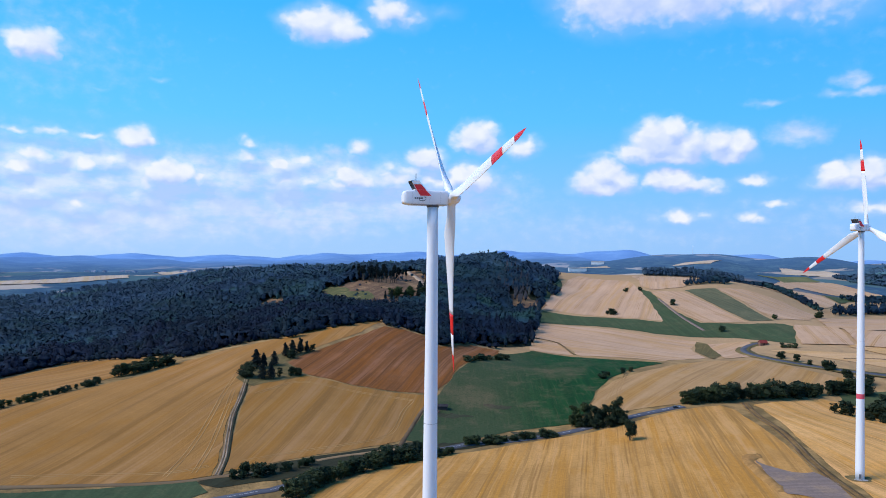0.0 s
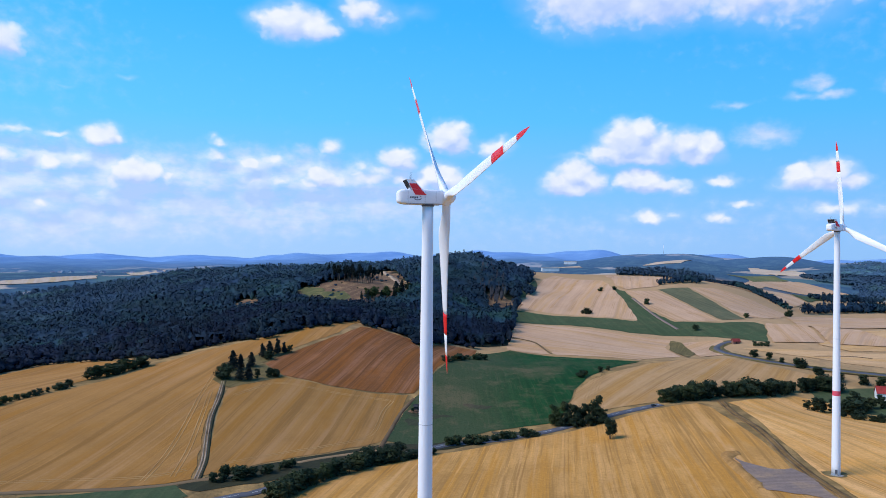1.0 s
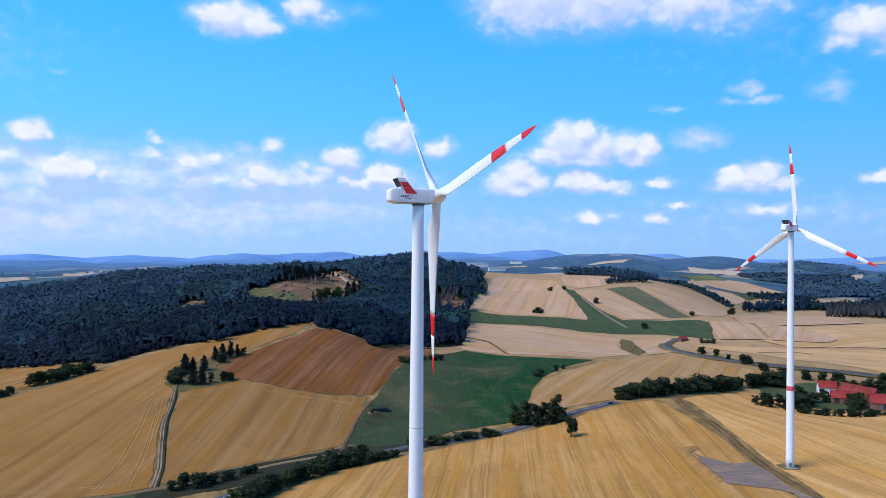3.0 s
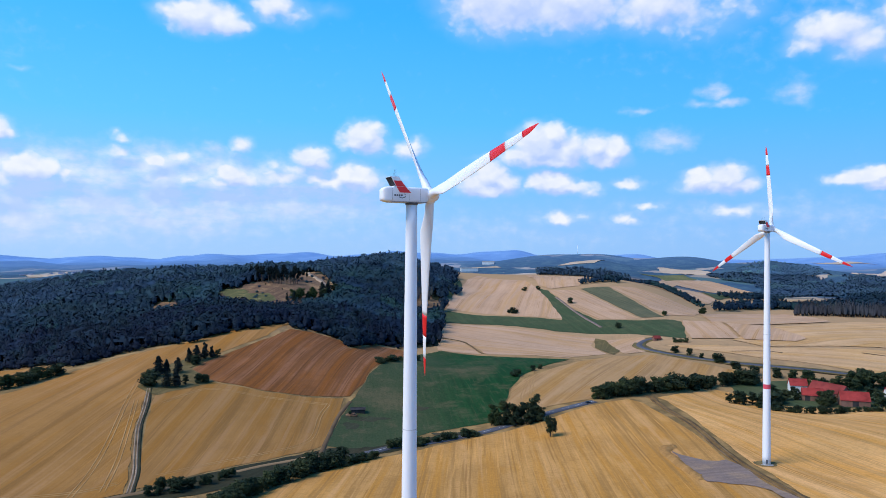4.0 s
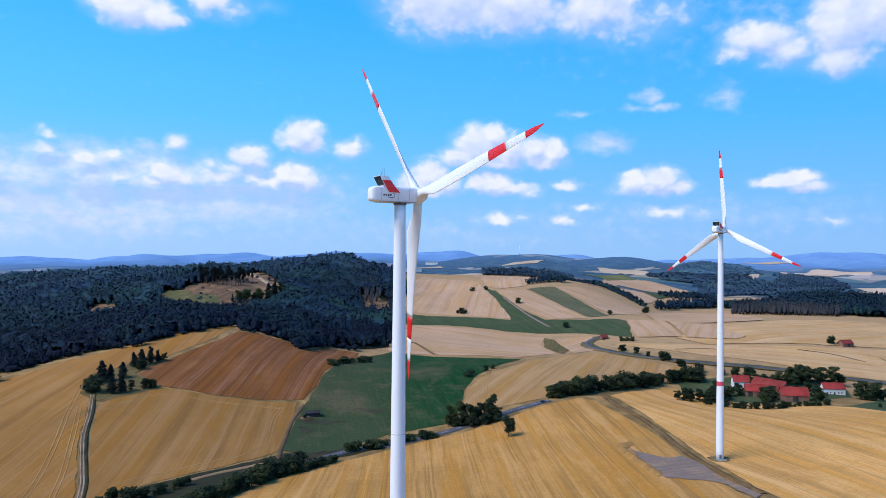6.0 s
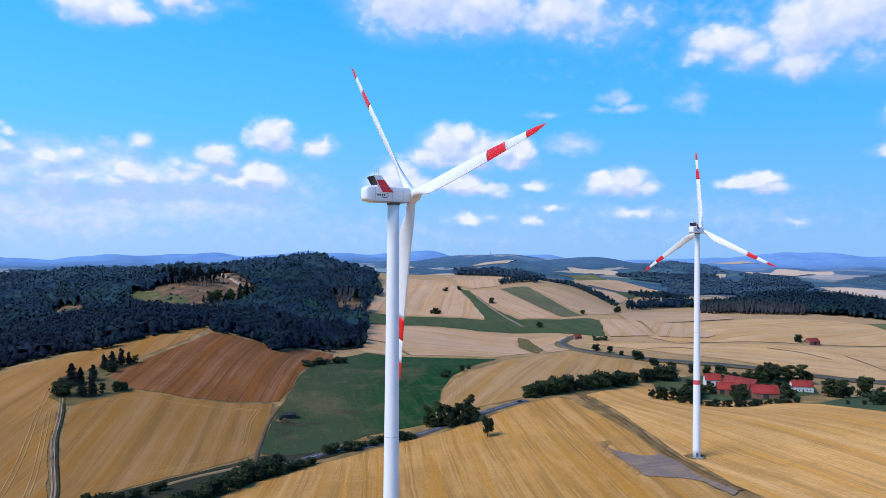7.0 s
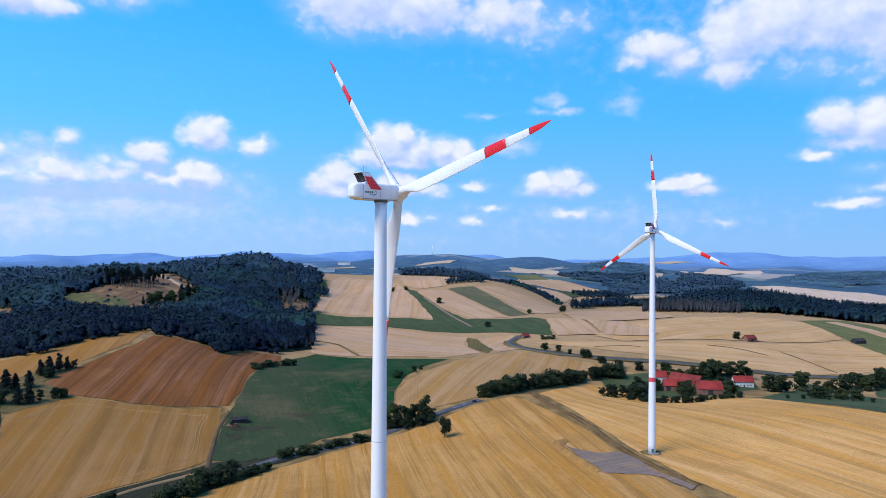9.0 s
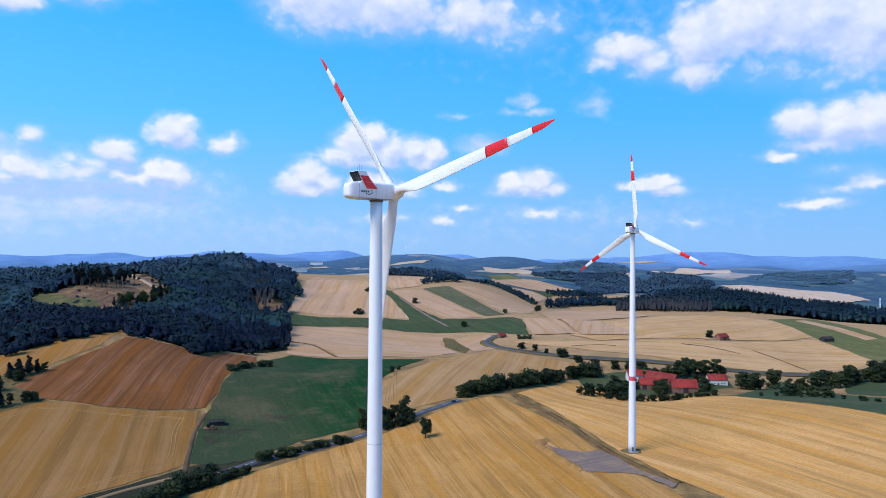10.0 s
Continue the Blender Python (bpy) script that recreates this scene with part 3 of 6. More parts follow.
def draped(name, outline, mat, label, category="field", lift=0.25, cell=10.0, wobble=1.5):
    """A patch that follows the land, a little above the ground sheet."""
    pts = wavy(outline, cell * 0.8, wobble)
    bm = bmesh.new()
    vs = [bm.verts.new((x, y, 0)) for x, y in pts]
    edges = [bm.edges.new((vs[k], vs[(k + 1) % len(vs)])) for k in range(len(vs))]
    bmesh.ops.triangle_fill(bm, edges=edges, use_beauty=True)
    xs, ys = [p[0] for p in pts], [p[1] for p in pts]
    for axis, lo, hi in ((0, min(xs), max(xs)), (1, min(ys), max(ys))):
        steps = int((hi - lo) / cell)
        for k in range(1, steps + 1):
            co, no = [0, 0, 0], [0, 0, 0]
            co[axis], no[axis] = lo + k * cell, 1
            bmesh.ops.bisect_plane(bm, geom=bm.verts[:] + bm.edges[:] + bm.faces[:], plane_co=co, plane_no=no)
    bm.verts.ensure_lookup_table()
    co = np.array([v.co[:] for v in bm.verts])
    z = ground_z(co[:, 0], co[:, 1]) + lift
    for v, h in zip(bm.verts, z):
        v.co.z = h
    bm.normal_update()
    for f in bm.faces:
        f.smooth = True
        if f.normal.z < 0:
            f.normal_flip()
    me = bpy.data.meshes.new(name)
    bm.to_mesh(me)
    bm.free()
    me.materials.append(mat)
    return tagged(new(name, me), label, category, kind="structure")


def spline(points, step=6.0):
    """A smooth line through the points."""
    p = [Vector((x, y)) for x, y in points]
    p = [2 * p[0] - p[1]] + p + [2 * p[-1] - p[-2]]
    out = []
    for k in range(1, len(p) - 2):
        a, b, c, d = p[k - 1:k + 3]
        parts = max(2, int((c - b).length / step))
        for q in range(parts):
            t = q / parts
            out.append(0.5 * (2 * b + (c - a) * t + (2 * a - 5 * b + 4 * c - d) * t * t + (3 * b - a - 3 * c + d) * t ** 3))
    return out + [p[-2]]


def ribbon(name, points, width, mat, label, category="road", lift=0.4, offset=0.0, wobble=0.0, dash=None):
    """A strip of that width along a line, with its sides turned down into the ground."""
    line = spline(points)
    verts, faces, run = [], [], 0.0
    for k, p in enumerate(line):
        d = (line[min(k + 1, len(line) - 1)] - line[max(k - 1, 0)]).normalized()
        side = Vector((-d.y, d.x))
        w = width * (1 + wobble * noise.noise((p.x * 0.05, p.y * 0.05, 7)))
        for s, drop in ((-0.5, 0.5), (-0.48, 0), (0, 0), (0.48, 0), (0.5, 0.5)):
            q = p + side * (offset + s * w)
            c = p + side * offset
            verts.append((q.x, q.y, max(gz(q.x, q.y), gz(c.x, c.y) - 0.2) + lift - drop * lift * 1.6))
        if k and (dash is None or int(run / dash) % 2 == 0):
            b = 5 * (k - 1)
            faces += [(b + i, b + i + 1, b + i + 6, b + i + 5) for i in range(4)]
        if k:
            run += (p - line[k - 1]).length
    ob = mesh_object(name, verts, [f[::-1] for f in faces], mat)
    return tagged(ob, label, category, kind="structure")


GOLD_LABEL, PALE_LABEL = "golden harvested grain field with straw rows", "pale stubble field with fine mowing lines"
# the first three fields are darker copies of the gold, as under cloud
draped("grain_field", [(-342, 345), (-318, 408), (-309, 449), (-299, 481), (-285, 521), (-279, 572), (-263, 615), (-241, 638), (-216, 660), (-202, 686), (-173, 707), (-146, 744), (-156, 681), (-173, 642), (-188, 607), (-208, 592), (-223, 567), (-207, 519), (-201, 496), (-190, 453), (-180, 418), (-169, 387), (-161, 361), (-171, 354), (-191, 345), (-215, 335), (-247, 318), (-291, 294)], stubble("golden stubble", GOLD_SHADED, 87), GOLD_LABEL, lift=0.25, cell=9, wobble=1.5)
draped("grain_field", [(-410, 413), (-459, 588), (-463, 639), (-447, 675), (-406, 676), (-354, 652), (-324, 634), (-299, 583), (-298, 545), (-309, 497), (-318, 462), (-326, 419), (-353, 355)], stubble("golden stubble", GOLD_SHADED, 80), GOLD_LABEL, lift=0.25, cell=9, wobble=1.5)
draped("grain_field", [(-197, 505), (-172, 546), (-162, 545), (-129, 542), (-97, 546), (-73, 553), (-74, 512), (-76, 461), (-80, 449), (-107, 414), (-136, 387), (-158, 367), (-165, 390), (-178, 434), (-188, 468)], stubble("golden stubble", GOLD_DEEP_SHADE, 90), GOLD_LABEL, lift=0.25, cell=9, wobble=1.5)
draped("ploughed_field", [(-193, 562), (-188, 587), (-170, 633), (-151, 679), (-140, 716), (-120, 721), (-93, 718), (-80, 691), (-61, 754), (-26, 761), (-27, 727), (-49, 660), (-56, 628), (-61, 590), (-69, 559), (-97, 549), (-129, 544), (-163, 548), (-178, 552)], stubble("brown tilled field", BROWN, 82, 12.0, 1.2, (0.155, 0.064, 0.022), furrow=7.0), "brown tilled field with parallel furrows", lift=0.25, cell=9, wobble=1.5)
draped("meadow", [(-23, 740), (-51, 644), (-58, 607), (-65, 559), (-72, 519), (-75, 457), (-60, 453), (-43, 463), (-29, 478), (-10, 495), (14, 505), (38, 511), (49, 553), (57, 587), (72, 624), (92, 658), (132, 706), (86, 719), (49, 742), (10, 778)], meadow, "dark green meadow with dry brown patches", lift=0.25, cell=9, wobble=1.5)
draped("grain_field", [(49, 548), (59, 587), (73, 616), (101, 651), (137, 693), (184, 740), (227, 746), (255, 708), (279, 685), (289, 677), (283, 663), (270, 659), (221, 636), (158, 584), (117, 553), (79, 538), (56, 526)], stubble("tan stubble", (0.43, 0.245, 0.100), 60, 24.0, 0.8), GOLD_LABEL, lift=0.25, cell=9, wobble=1.5)
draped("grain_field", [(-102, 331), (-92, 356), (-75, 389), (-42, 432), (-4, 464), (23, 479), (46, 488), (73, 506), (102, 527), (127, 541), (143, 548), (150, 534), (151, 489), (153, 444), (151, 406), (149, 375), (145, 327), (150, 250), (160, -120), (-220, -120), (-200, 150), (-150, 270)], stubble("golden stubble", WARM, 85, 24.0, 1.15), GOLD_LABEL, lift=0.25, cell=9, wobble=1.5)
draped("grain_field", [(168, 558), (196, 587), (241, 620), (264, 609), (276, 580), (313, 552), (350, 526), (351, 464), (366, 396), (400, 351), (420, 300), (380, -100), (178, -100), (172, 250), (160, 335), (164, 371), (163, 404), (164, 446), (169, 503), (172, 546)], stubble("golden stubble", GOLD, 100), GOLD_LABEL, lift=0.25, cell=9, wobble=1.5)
draped("grain_field", [(21, 1018), (35, 1061), (70, 1249), (99, 1348), (171, 1231), (172, 1100), (174, 939), (110, 969), (52, 1008)], stubble("pale stubble", PALE, 75, 28, 0.6), PALE_LABEL, lift=0.3, cell=14, wobble=3)
draped("grain_field", [(14, 923), (81, 914), (153, 880), (198, 855), (182, 822), (183, 760), (135, 719), (56, 751), (48, 796), (38, 821), (8, 840)], stubble("pale stubble", PALE, 150, 28, 0.6), PALE_LABEL, lift=0.3, cell=12, wobble=3)
draped("grain_field", [(6, 832), (36, 815), (51, 753), (6, 782)], stubble("pale stubble", PALE, 150, 28, 0.6), PALE_LABEL, lift=0.3, cell=12, wobble=2)
draped("meadow", [(172, 1121), (183, 1092), (194, 984), (218, 927), (272, 919), (313, 922), (321, 908), (292, 819), (248, 858), (155, 887), (89, 921), (17, 933), (23, 1009), (88, 976), (173, 934), (173, 1041)], far_meadow, "green grassland strip between stubble fields", lift=0.26, cell=12, wobble=3)
draped("grain_field", [(185, 1091), (227, 1075), (257, 983), (273, 925), (222, 929), (196, 989)], stubble("pale stubble", PALE, 110, 28, 0.6), PALE_LABEL, lift=0.45, cell=12, wobble=2)
draped("meadow", [(231, 1084), (276, 1096), (296, 1020), (308, 939), (277, 931), (259, 992)], dull_meadow, "dull green fallow field", lift=0.4, cell=12, wobble=2)
draped("grain_field", [(279, 1097), (324, 1110), (369, 1085), (396, 1032), (358, 962), (315, 951), (300, 1034)], stubble("pale stubble", PALE, 130, 28, 0.6), PALE_LABEL, lift=0.45, cell=12, wobble=2)
draped("grain_field", [(204, 1439), (312, 1486), (253, 1138), (233, 1102), (189, 1101), (179, 1143)], stubble("pale stubble", PALE, 80, 28, 0.6), PALE_LABEL, lift=0.6, cell=16, wobble=2)
draped("grain_field", [(324, 915), (372, 911), (344, 801), (297, 814), (306, 859)], stubble("pale stubble", PALE, 80, 28, 0.6), PALE_LABEL, lift=1, cell=10, wobble=2)
draped("grain_field", [(382, 1004), (502, 1103), (555, 1100), (533, 940), (426, 898), (387, 893), (360, 913)], stubble("pale stubble", PALE, 30, 28, 0.6), PALE_LABEL, lift=1, cell=10, wobble=2)
draped("grain_field", [(373, 901), (417, 880), (417, 790), (398, 778), (347, 794)], stubble("pale stubble", PALE, 60, 28, 0.6), PALE_LABEL, lift=1.35, cell=10, wobble=2)
draped("grain_field", [(492, 910), (562, 939), (631, 941), (680, 927), (697, 877), (668, 776), (627, 767), (495, 758), (419, 760), (355, 763), (335, 796), (408, 868)], stubble("tan stubble", TAN, 20, 28, 0.6), GOLD_LABEL, lift=0.65, cell=10, wobble=2)
draped("grain_field", [(257, 797), (316, 771), (365, 756), (488, 749), (662, 767), (668, 720), (661, 675), (616, 655), (527, 658), (483, 666), (440, 675), (382, 702), (331, 721), (282, 759)], stubble("tan stubble", TAN, 170, 28, 0.6), PALE_LABEL, lift=0.35, cell=14, wobble=2)
draped("fallow_patch", [(195, 853), (205, 844), (204, 780), (188, 754), (184, 809)], verge, "weedy dry fallow patch", lift=0.5, cell=10, wobble=2)
draped("grain_field", [(206, 843), (250, 843), (249, 827), (229, 808), (232, 769), (202, 757)], stubble("pale stubble", PALE, 40, 28, 0.6), PALE_LABEL, lift=0.45, cell=10, wobble=2)
draped("meadow", [(707, 900), (804, 915), (760, 749), (758, 691), (700, 644), (665, 673), (670, 771)], olive_meadow, "olive green grassland on a slope", lift=0.3, cell=14, wobble=2)
draped("grain_field", [(737, 882), (764, 889), (743, 747), (725, 749)], stubble("pale stubble", PALE, 100, 28, 0.6), PALE_LABEL, lift=0.6, cell=12, wobble=2)
draped("meadow", [(261, 637), (297, 649), (332, 656), (377, 648), (433, 645), (397, 586), (344, 563), (300, 567), (271, 573), (251, 595)], far_meadow, "green grass round the farm buildings", lift=0.2, cell=10, wobble=2)
draped("meadow", [(288, 493), (319, 536), (357, 534), (422, 578), (488, 630), (496, 587), (478, 536), (480, 499), (494, 445), (402, 374), (369, 399), (357, 471)], far_meadow, "green meadow in the valley", lift=0.22, cell=10, wobble=2)
draped("meadow", [(558, 621), (595, 607), (633, 552), (505, 453), (497, 514), (489, 547)], far_meadow, "green meadow beside the trees", lift=0.3, cell=10, wobble=2)
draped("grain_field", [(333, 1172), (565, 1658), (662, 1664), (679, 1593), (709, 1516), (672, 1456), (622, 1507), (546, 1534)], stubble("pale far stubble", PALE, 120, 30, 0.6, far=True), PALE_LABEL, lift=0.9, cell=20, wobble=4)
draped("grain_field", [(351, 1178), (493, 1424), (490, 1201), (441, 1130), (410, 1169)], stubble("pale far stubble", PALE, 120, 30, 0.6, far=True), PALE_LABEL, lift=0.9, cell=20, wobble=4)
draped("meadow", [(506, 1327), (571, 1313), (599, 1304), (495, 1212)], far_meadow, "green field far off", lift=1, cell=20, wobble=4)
# distant straw paled and greyed: haze in the base colour
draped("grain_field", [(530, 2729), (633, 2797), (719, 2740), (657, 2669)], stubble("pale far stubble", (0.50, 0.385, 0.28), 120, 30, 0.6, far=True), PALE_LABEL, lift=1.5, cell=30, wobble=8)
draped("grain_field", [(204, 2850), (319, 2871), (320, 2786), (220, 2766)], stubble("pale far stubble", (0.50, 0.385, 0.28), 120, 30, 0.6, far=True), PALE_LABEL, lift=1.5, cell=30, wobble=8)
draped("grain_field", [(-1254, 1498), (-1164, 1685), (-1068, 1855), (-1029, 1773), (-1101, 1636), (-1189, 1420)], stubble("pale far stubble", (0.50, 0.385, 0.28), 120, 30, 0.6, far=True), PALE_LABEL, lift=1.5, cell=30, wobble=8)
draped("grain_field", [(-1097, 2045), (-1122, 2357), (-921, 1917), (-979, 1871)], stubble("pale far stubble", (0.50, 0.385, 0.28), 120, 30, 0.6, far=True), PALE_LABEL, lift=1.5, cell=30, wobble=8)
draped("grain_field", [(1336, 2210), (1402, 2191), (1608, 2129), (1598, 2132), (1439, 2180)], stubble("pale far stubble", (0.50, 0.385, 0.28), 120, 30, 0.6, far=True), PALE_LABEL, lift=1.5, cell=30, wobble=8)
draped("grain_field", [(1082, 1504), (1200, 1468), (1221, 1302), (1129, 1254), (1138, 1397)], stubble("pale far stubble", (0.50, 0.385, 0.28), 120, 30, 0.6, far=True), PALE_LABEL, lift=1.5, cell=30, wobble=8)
HAZED_PALE = (0.62, 0.46, 0.34)
draped("grain_field", [(1200, 1642), (1269, 1623), (1332, 1560), (1403, 1484), (1325, 1297), (1203, 1239), (1120, 1215), (1124, 1346), (1108, 1475)], stubble("pale far stubble", HAZED_PALE, 60, 30, 0.5, far=True), PALE_LABEL, lift=1.6, cell=24, wobble=8)
draped("grain_field", [(1343, 2200), (1770, 2658), (1933, 2542), (1855, 2420), (1594, 2265), (1400, 2140)], stubble("pale far stubble", HAZED_PALE, 40, 30, 0.5, far=True), PALE_LABEL, lift=2.0, cell=30, wobble=12)
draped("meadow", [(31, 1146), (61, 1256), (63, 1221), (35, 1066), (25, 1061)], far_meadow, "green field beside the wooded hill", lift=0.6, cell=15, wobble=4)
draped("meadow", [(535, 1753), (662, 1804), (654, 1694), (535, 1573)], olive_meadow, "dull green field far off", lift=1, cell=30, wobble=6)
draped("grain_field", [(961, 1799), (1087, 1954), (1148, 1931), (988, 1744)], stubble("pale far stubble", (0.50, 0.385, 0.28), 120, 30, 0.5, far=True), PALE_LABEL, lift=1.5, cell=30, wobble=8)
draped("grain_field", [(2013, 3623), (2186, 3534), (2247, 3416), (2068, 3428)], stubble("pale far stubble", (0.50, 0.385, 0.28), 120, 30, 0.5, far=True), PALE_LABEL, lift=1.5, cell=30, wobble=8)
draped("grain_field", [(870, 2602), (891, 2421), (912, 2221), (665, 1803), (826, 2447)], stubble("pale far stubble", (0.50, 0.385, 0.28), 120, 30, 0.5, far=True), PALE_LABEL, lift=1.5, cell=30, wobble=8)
draped("gravel_pad", [(126, 409), (128, 399), (138, 392), (150, 395), (153, 388), (153, 368), (153, 350), (154, 324), (147, 321), (148, 341), (144, 347), (139, 349), (122, 351), (122, 371), (124, 391)], gravel, "grey gravel crane pad beside the turbine", lift=0.5, cell=6, wobble=4)
draped("soil_bank", [(119, 416), (123, 421), (132, 421), (131, 415), (125, 408), (124, 396), (124, 377), (123, 356), (118, 354), (117, 369), (117, 392)], turned_soil, "bumpy bank of turned brown soil beside the gravel pad", "soil", lift=0.45, cell=1.3, wobble=2)
draped("grove_floor", [(-214, 520), (-196, 505), (-168, 547), (-176, 556), (-195, 572), (-180, 612), (-200, 606), (-222, 560)], verge, "dry grass and soil under the grove", "verge", lift=0.42, cell=7, wobble=2.0)
draped("road_bank", [(-165, 350), (-150, 345), (-108, 370), (-60, 430), (-20, 462), (20, 484), (10, 494), (-30, 472), (-72, 452), (-108, 410), (-150, 372)], bank_soil, "scrubby dry bank along the road", "verge", lift=0.24, cell=8, wobble=2.0)
draped("roadside_meadow", [(-285, 283), (-240, 311), (-190, 342), (-165, 352), (-152, 338), (-190, 270), (-300, 240)], far_meadow, "green strip below the field path", "meadow", lift=0.26, cell=8, wobble=1.5)

# roads and paths
ribbon("road", [(-154, 319), (-140, 330), (-128, 339), (-114, 352), (-46, 448), (-25, 465), (-4, 474), (32, 492), (67, 515), (115, 543)], 7.0, asphalt, "grey asphalt country road between grass verges", lift=0.55)
ribbon("road_marking", [(-154, 319), (-140, 330), (-128, 339), (-114, 352), (-46, 448), (-25, 465), (-4, 474), (32, 492), (67, 515), (115, 543)], 0.12, line_paint, "dashed white centre line on the road", "marking", lift=0.60, dash=6)
ribbon("road", [(265, 834), (247, 828), (233, 806), (236, 771), (253, 734), (283, 708), (317, 695), (353, 686), (458, 662), (521, 651), (583, 638), (621, 625), (671, 582)], 6.5, asphalt, "grey asphalt lane winding between stubble fields", lift=0.6)
ribbon("verge", [(265, 834), (247, 828), (233, 806), (236, 771), (253, 734), (283, 708), (317, 695), (353, 686), (458, 662), (521, 651), (583, 638), (621, 625), (671, 582)], 15.0, verge, "dry grass verge along the lane", "verge", lift=0.42, wobble=0.3)
ribbon("field_path", [(-206, 519), (-196, 485), (-187, 449), (-177, 419), (-166, 388), (-159, 362)], 3.4, rut_dirt, "dark dirt path between two grain fields", "path", lift=0.34, wobble=0.4)
for side in (-0.8, 0.7):
    ribbon("wheel_track", [(-206, 519), (-196, 485), (-187, 449), (-177, 419), (-166, 388), (-159, 362)], 0.7, pale_rut, "pale gravel wheel track on the dirt path", "path", lift=0.42, offset=side, wobble=0.9)
# dark strip stands in for shade along the path's low bank
ribbon("path_edge", [(-206, 519), (-196, 485), (-187, 449), (-177, 419), (-166, 388), (-159, 362)], 1.1, bank_soil, "dark strip for the shaded bank beside the dirt path", "verge", lift=0.45, offset=2.0, wobble=0.8)
ribbon("field_path", [(-76, 438), (-76, 471), (-74, 518), (-68, 550)], 2.8, dirt, "grey gravel lane beside the meadow", "path", lift=0.34, wobble=0.3)
ribbon("field_path", [(164, 561), (160, 519), (160, 471), (156, 419), (156, 392), (156, 372), (156, 352), (157, 326)], 6.0, strip_soil, "brown dirt strip between grain fields", "path", lift=0.40, wobble=0.3)
for side, wide in ((-1.9, 1.3), (1.6, 0.8)):
    ribbon("rut", [(164, 561), (160, 519), (160, 471), (156, 419), (156, 392), (156, 372), (156, 352), (157, 326)], wide, rut_dirt, "dark rut along the dirt strip", "path", lift=0.50, offset=side, wobble=0.9)
ribbon("field_path", [(-289, 292), (-246, 316), (-214, 333), (-187, 344), (-168, 353), (-158, 360), (-141, 368)], 4.0, path_dirt, "pale dirt path along the field edge", "path", lift=0.36, wobble=0.4)
ribbon("field_path", [(-77, 433), (-91, 418), (-105, 405), (-115, 394)], 3.5, path_dirt, "pale dirt lane behind the roadside hedge", "path", lift=0.36, wobble=0.4)
ribbon("field_path", [(187, 1046), (199, 958), (214, 896)], 4.0, gravel, "gravel lane through green fields", "path", lift=0.5)


soil_line = plain("pressed pale straw", (0.44, 0.245, 0.088), 0.95, 0, 0.2, 0.3)
for line in ([(-154, 385), (-132, 405), (-107, 430), (-87, 462), (-86, 513), (-83, 538)], [(-188, 493), (-168, 530), (-127, 532), (-83, 538)], [(-205, 494), (-191, 443), (-180, 401), (-172, 363)], [(-220, 541), (-210, 492), (-194, 422), (-187, 382), (-184, 355)], [(80, 628), (62, 560)], [(88, 644), (69, 563)], [(-250, 329), (-221, 345), (-184, 361), (-169, 374)]):
    for side in (-1.1, 1.1):
        ribbon("wheel_track", line, 0.5, soil_line, "narrow pressed wheel track in the stubble", "track", lift=0.33, offset=side, wobble=0.6)
for line in ([(534, 727), (547, 696), (552, 660)], [(447, 739), (481, 729), (507, 713)], [(8, 838), (37, 818), (52, 756)], [(310, 746), (344, 745), (362, 738)]):
    ribbon("ditch", line, 2.2, dirt, "dark grassy furrow across the stubble field", "track", lift=0.5, wobble=0.6)
for bank in [ob for ob in bpy.data.objects if ob.name.startswith("soil_bank")]:
    bm = bmesh.new()
    bm.from_mesh(bank.data)
    rim = [v.co.copy() for v in bm.verts if v.is_boundary]
    for v in bm.verts:
        inward = min((v.co - r).length for r in rim)
        lump = noise.noise((v.co.x * 0.35, v.co.y * 0.35, 1.0)) + 0.6 * noise.noise((v.co.x * 1.1, v.co.y * 1.1, 4.0))
        v.co.z += min(1.0, inward / 3.0) * (1.1 + 0.7 * lump) - (0.3 if inward == 0 else 0.0)
    bm.to_mesh(bank.data)
    bm.free()
draped("turbine_verge", [(169.7 + (5.6 + 0.9 * math.sin(2.3 * k)) * math.cos(k * 0.45), 388.5 + (5.6 + 0.9 * math.sin(2.3 * k)) * math.sin(k * 0.45)) for k in range(14)], verge, "weedy ring round the turbine base", "verge", lift=0.42, cell=3, wobble=2.0)


# ---- building blocks for things ----
def part(name, bm, mat, parent, label="", smooth=False):
    me = bpy.data.meshes.new(name)
    bm.normal_update()
    bm.to_mesh(me)
    bm.free()
    for one in mat if isinstance(mat, (list, tuple)) else (mat,):
        me.materials.append(one)
    if smooth:
        me.polygons.foreach_set("use_smooth", [True] * len(me.polygons))
    ob = new(name, me)
    ob.parent = parent
    if label:
        tagged(ob, label)
    return ob


def thing(name, label, category, place, group="", turn=0.0):
    ob = new(name)
    ob.empty_display_size = 0.5
    ob.matrix_world = pose(*place, 0, 0, turn)
    return tagged(ob, label, category, group)


def lathe(bm, rings, sides=32, m=Matrix(), caps=True):
    """Rings of (radius, height) turned round z."""
    loops = []
    for r, z in rings:
        loops.append([bm.verts.new(m @ Vector((r * math.cos(2 * math.pi * k / sides), r * math.sin(2 * math.pi * k / sides), z))) for k in range(sides)])
    for a, b in zip(loops, loops[1:]):
        for k in range(sides):
            bm.faces.new((a[k], a[(k + 1) % sides], b[(k + 1) % sides], b[k]))
    if caps:
        bm.faces.new(loops[0][::-1])
        bm.faces.new(loops[-1])
    return bm


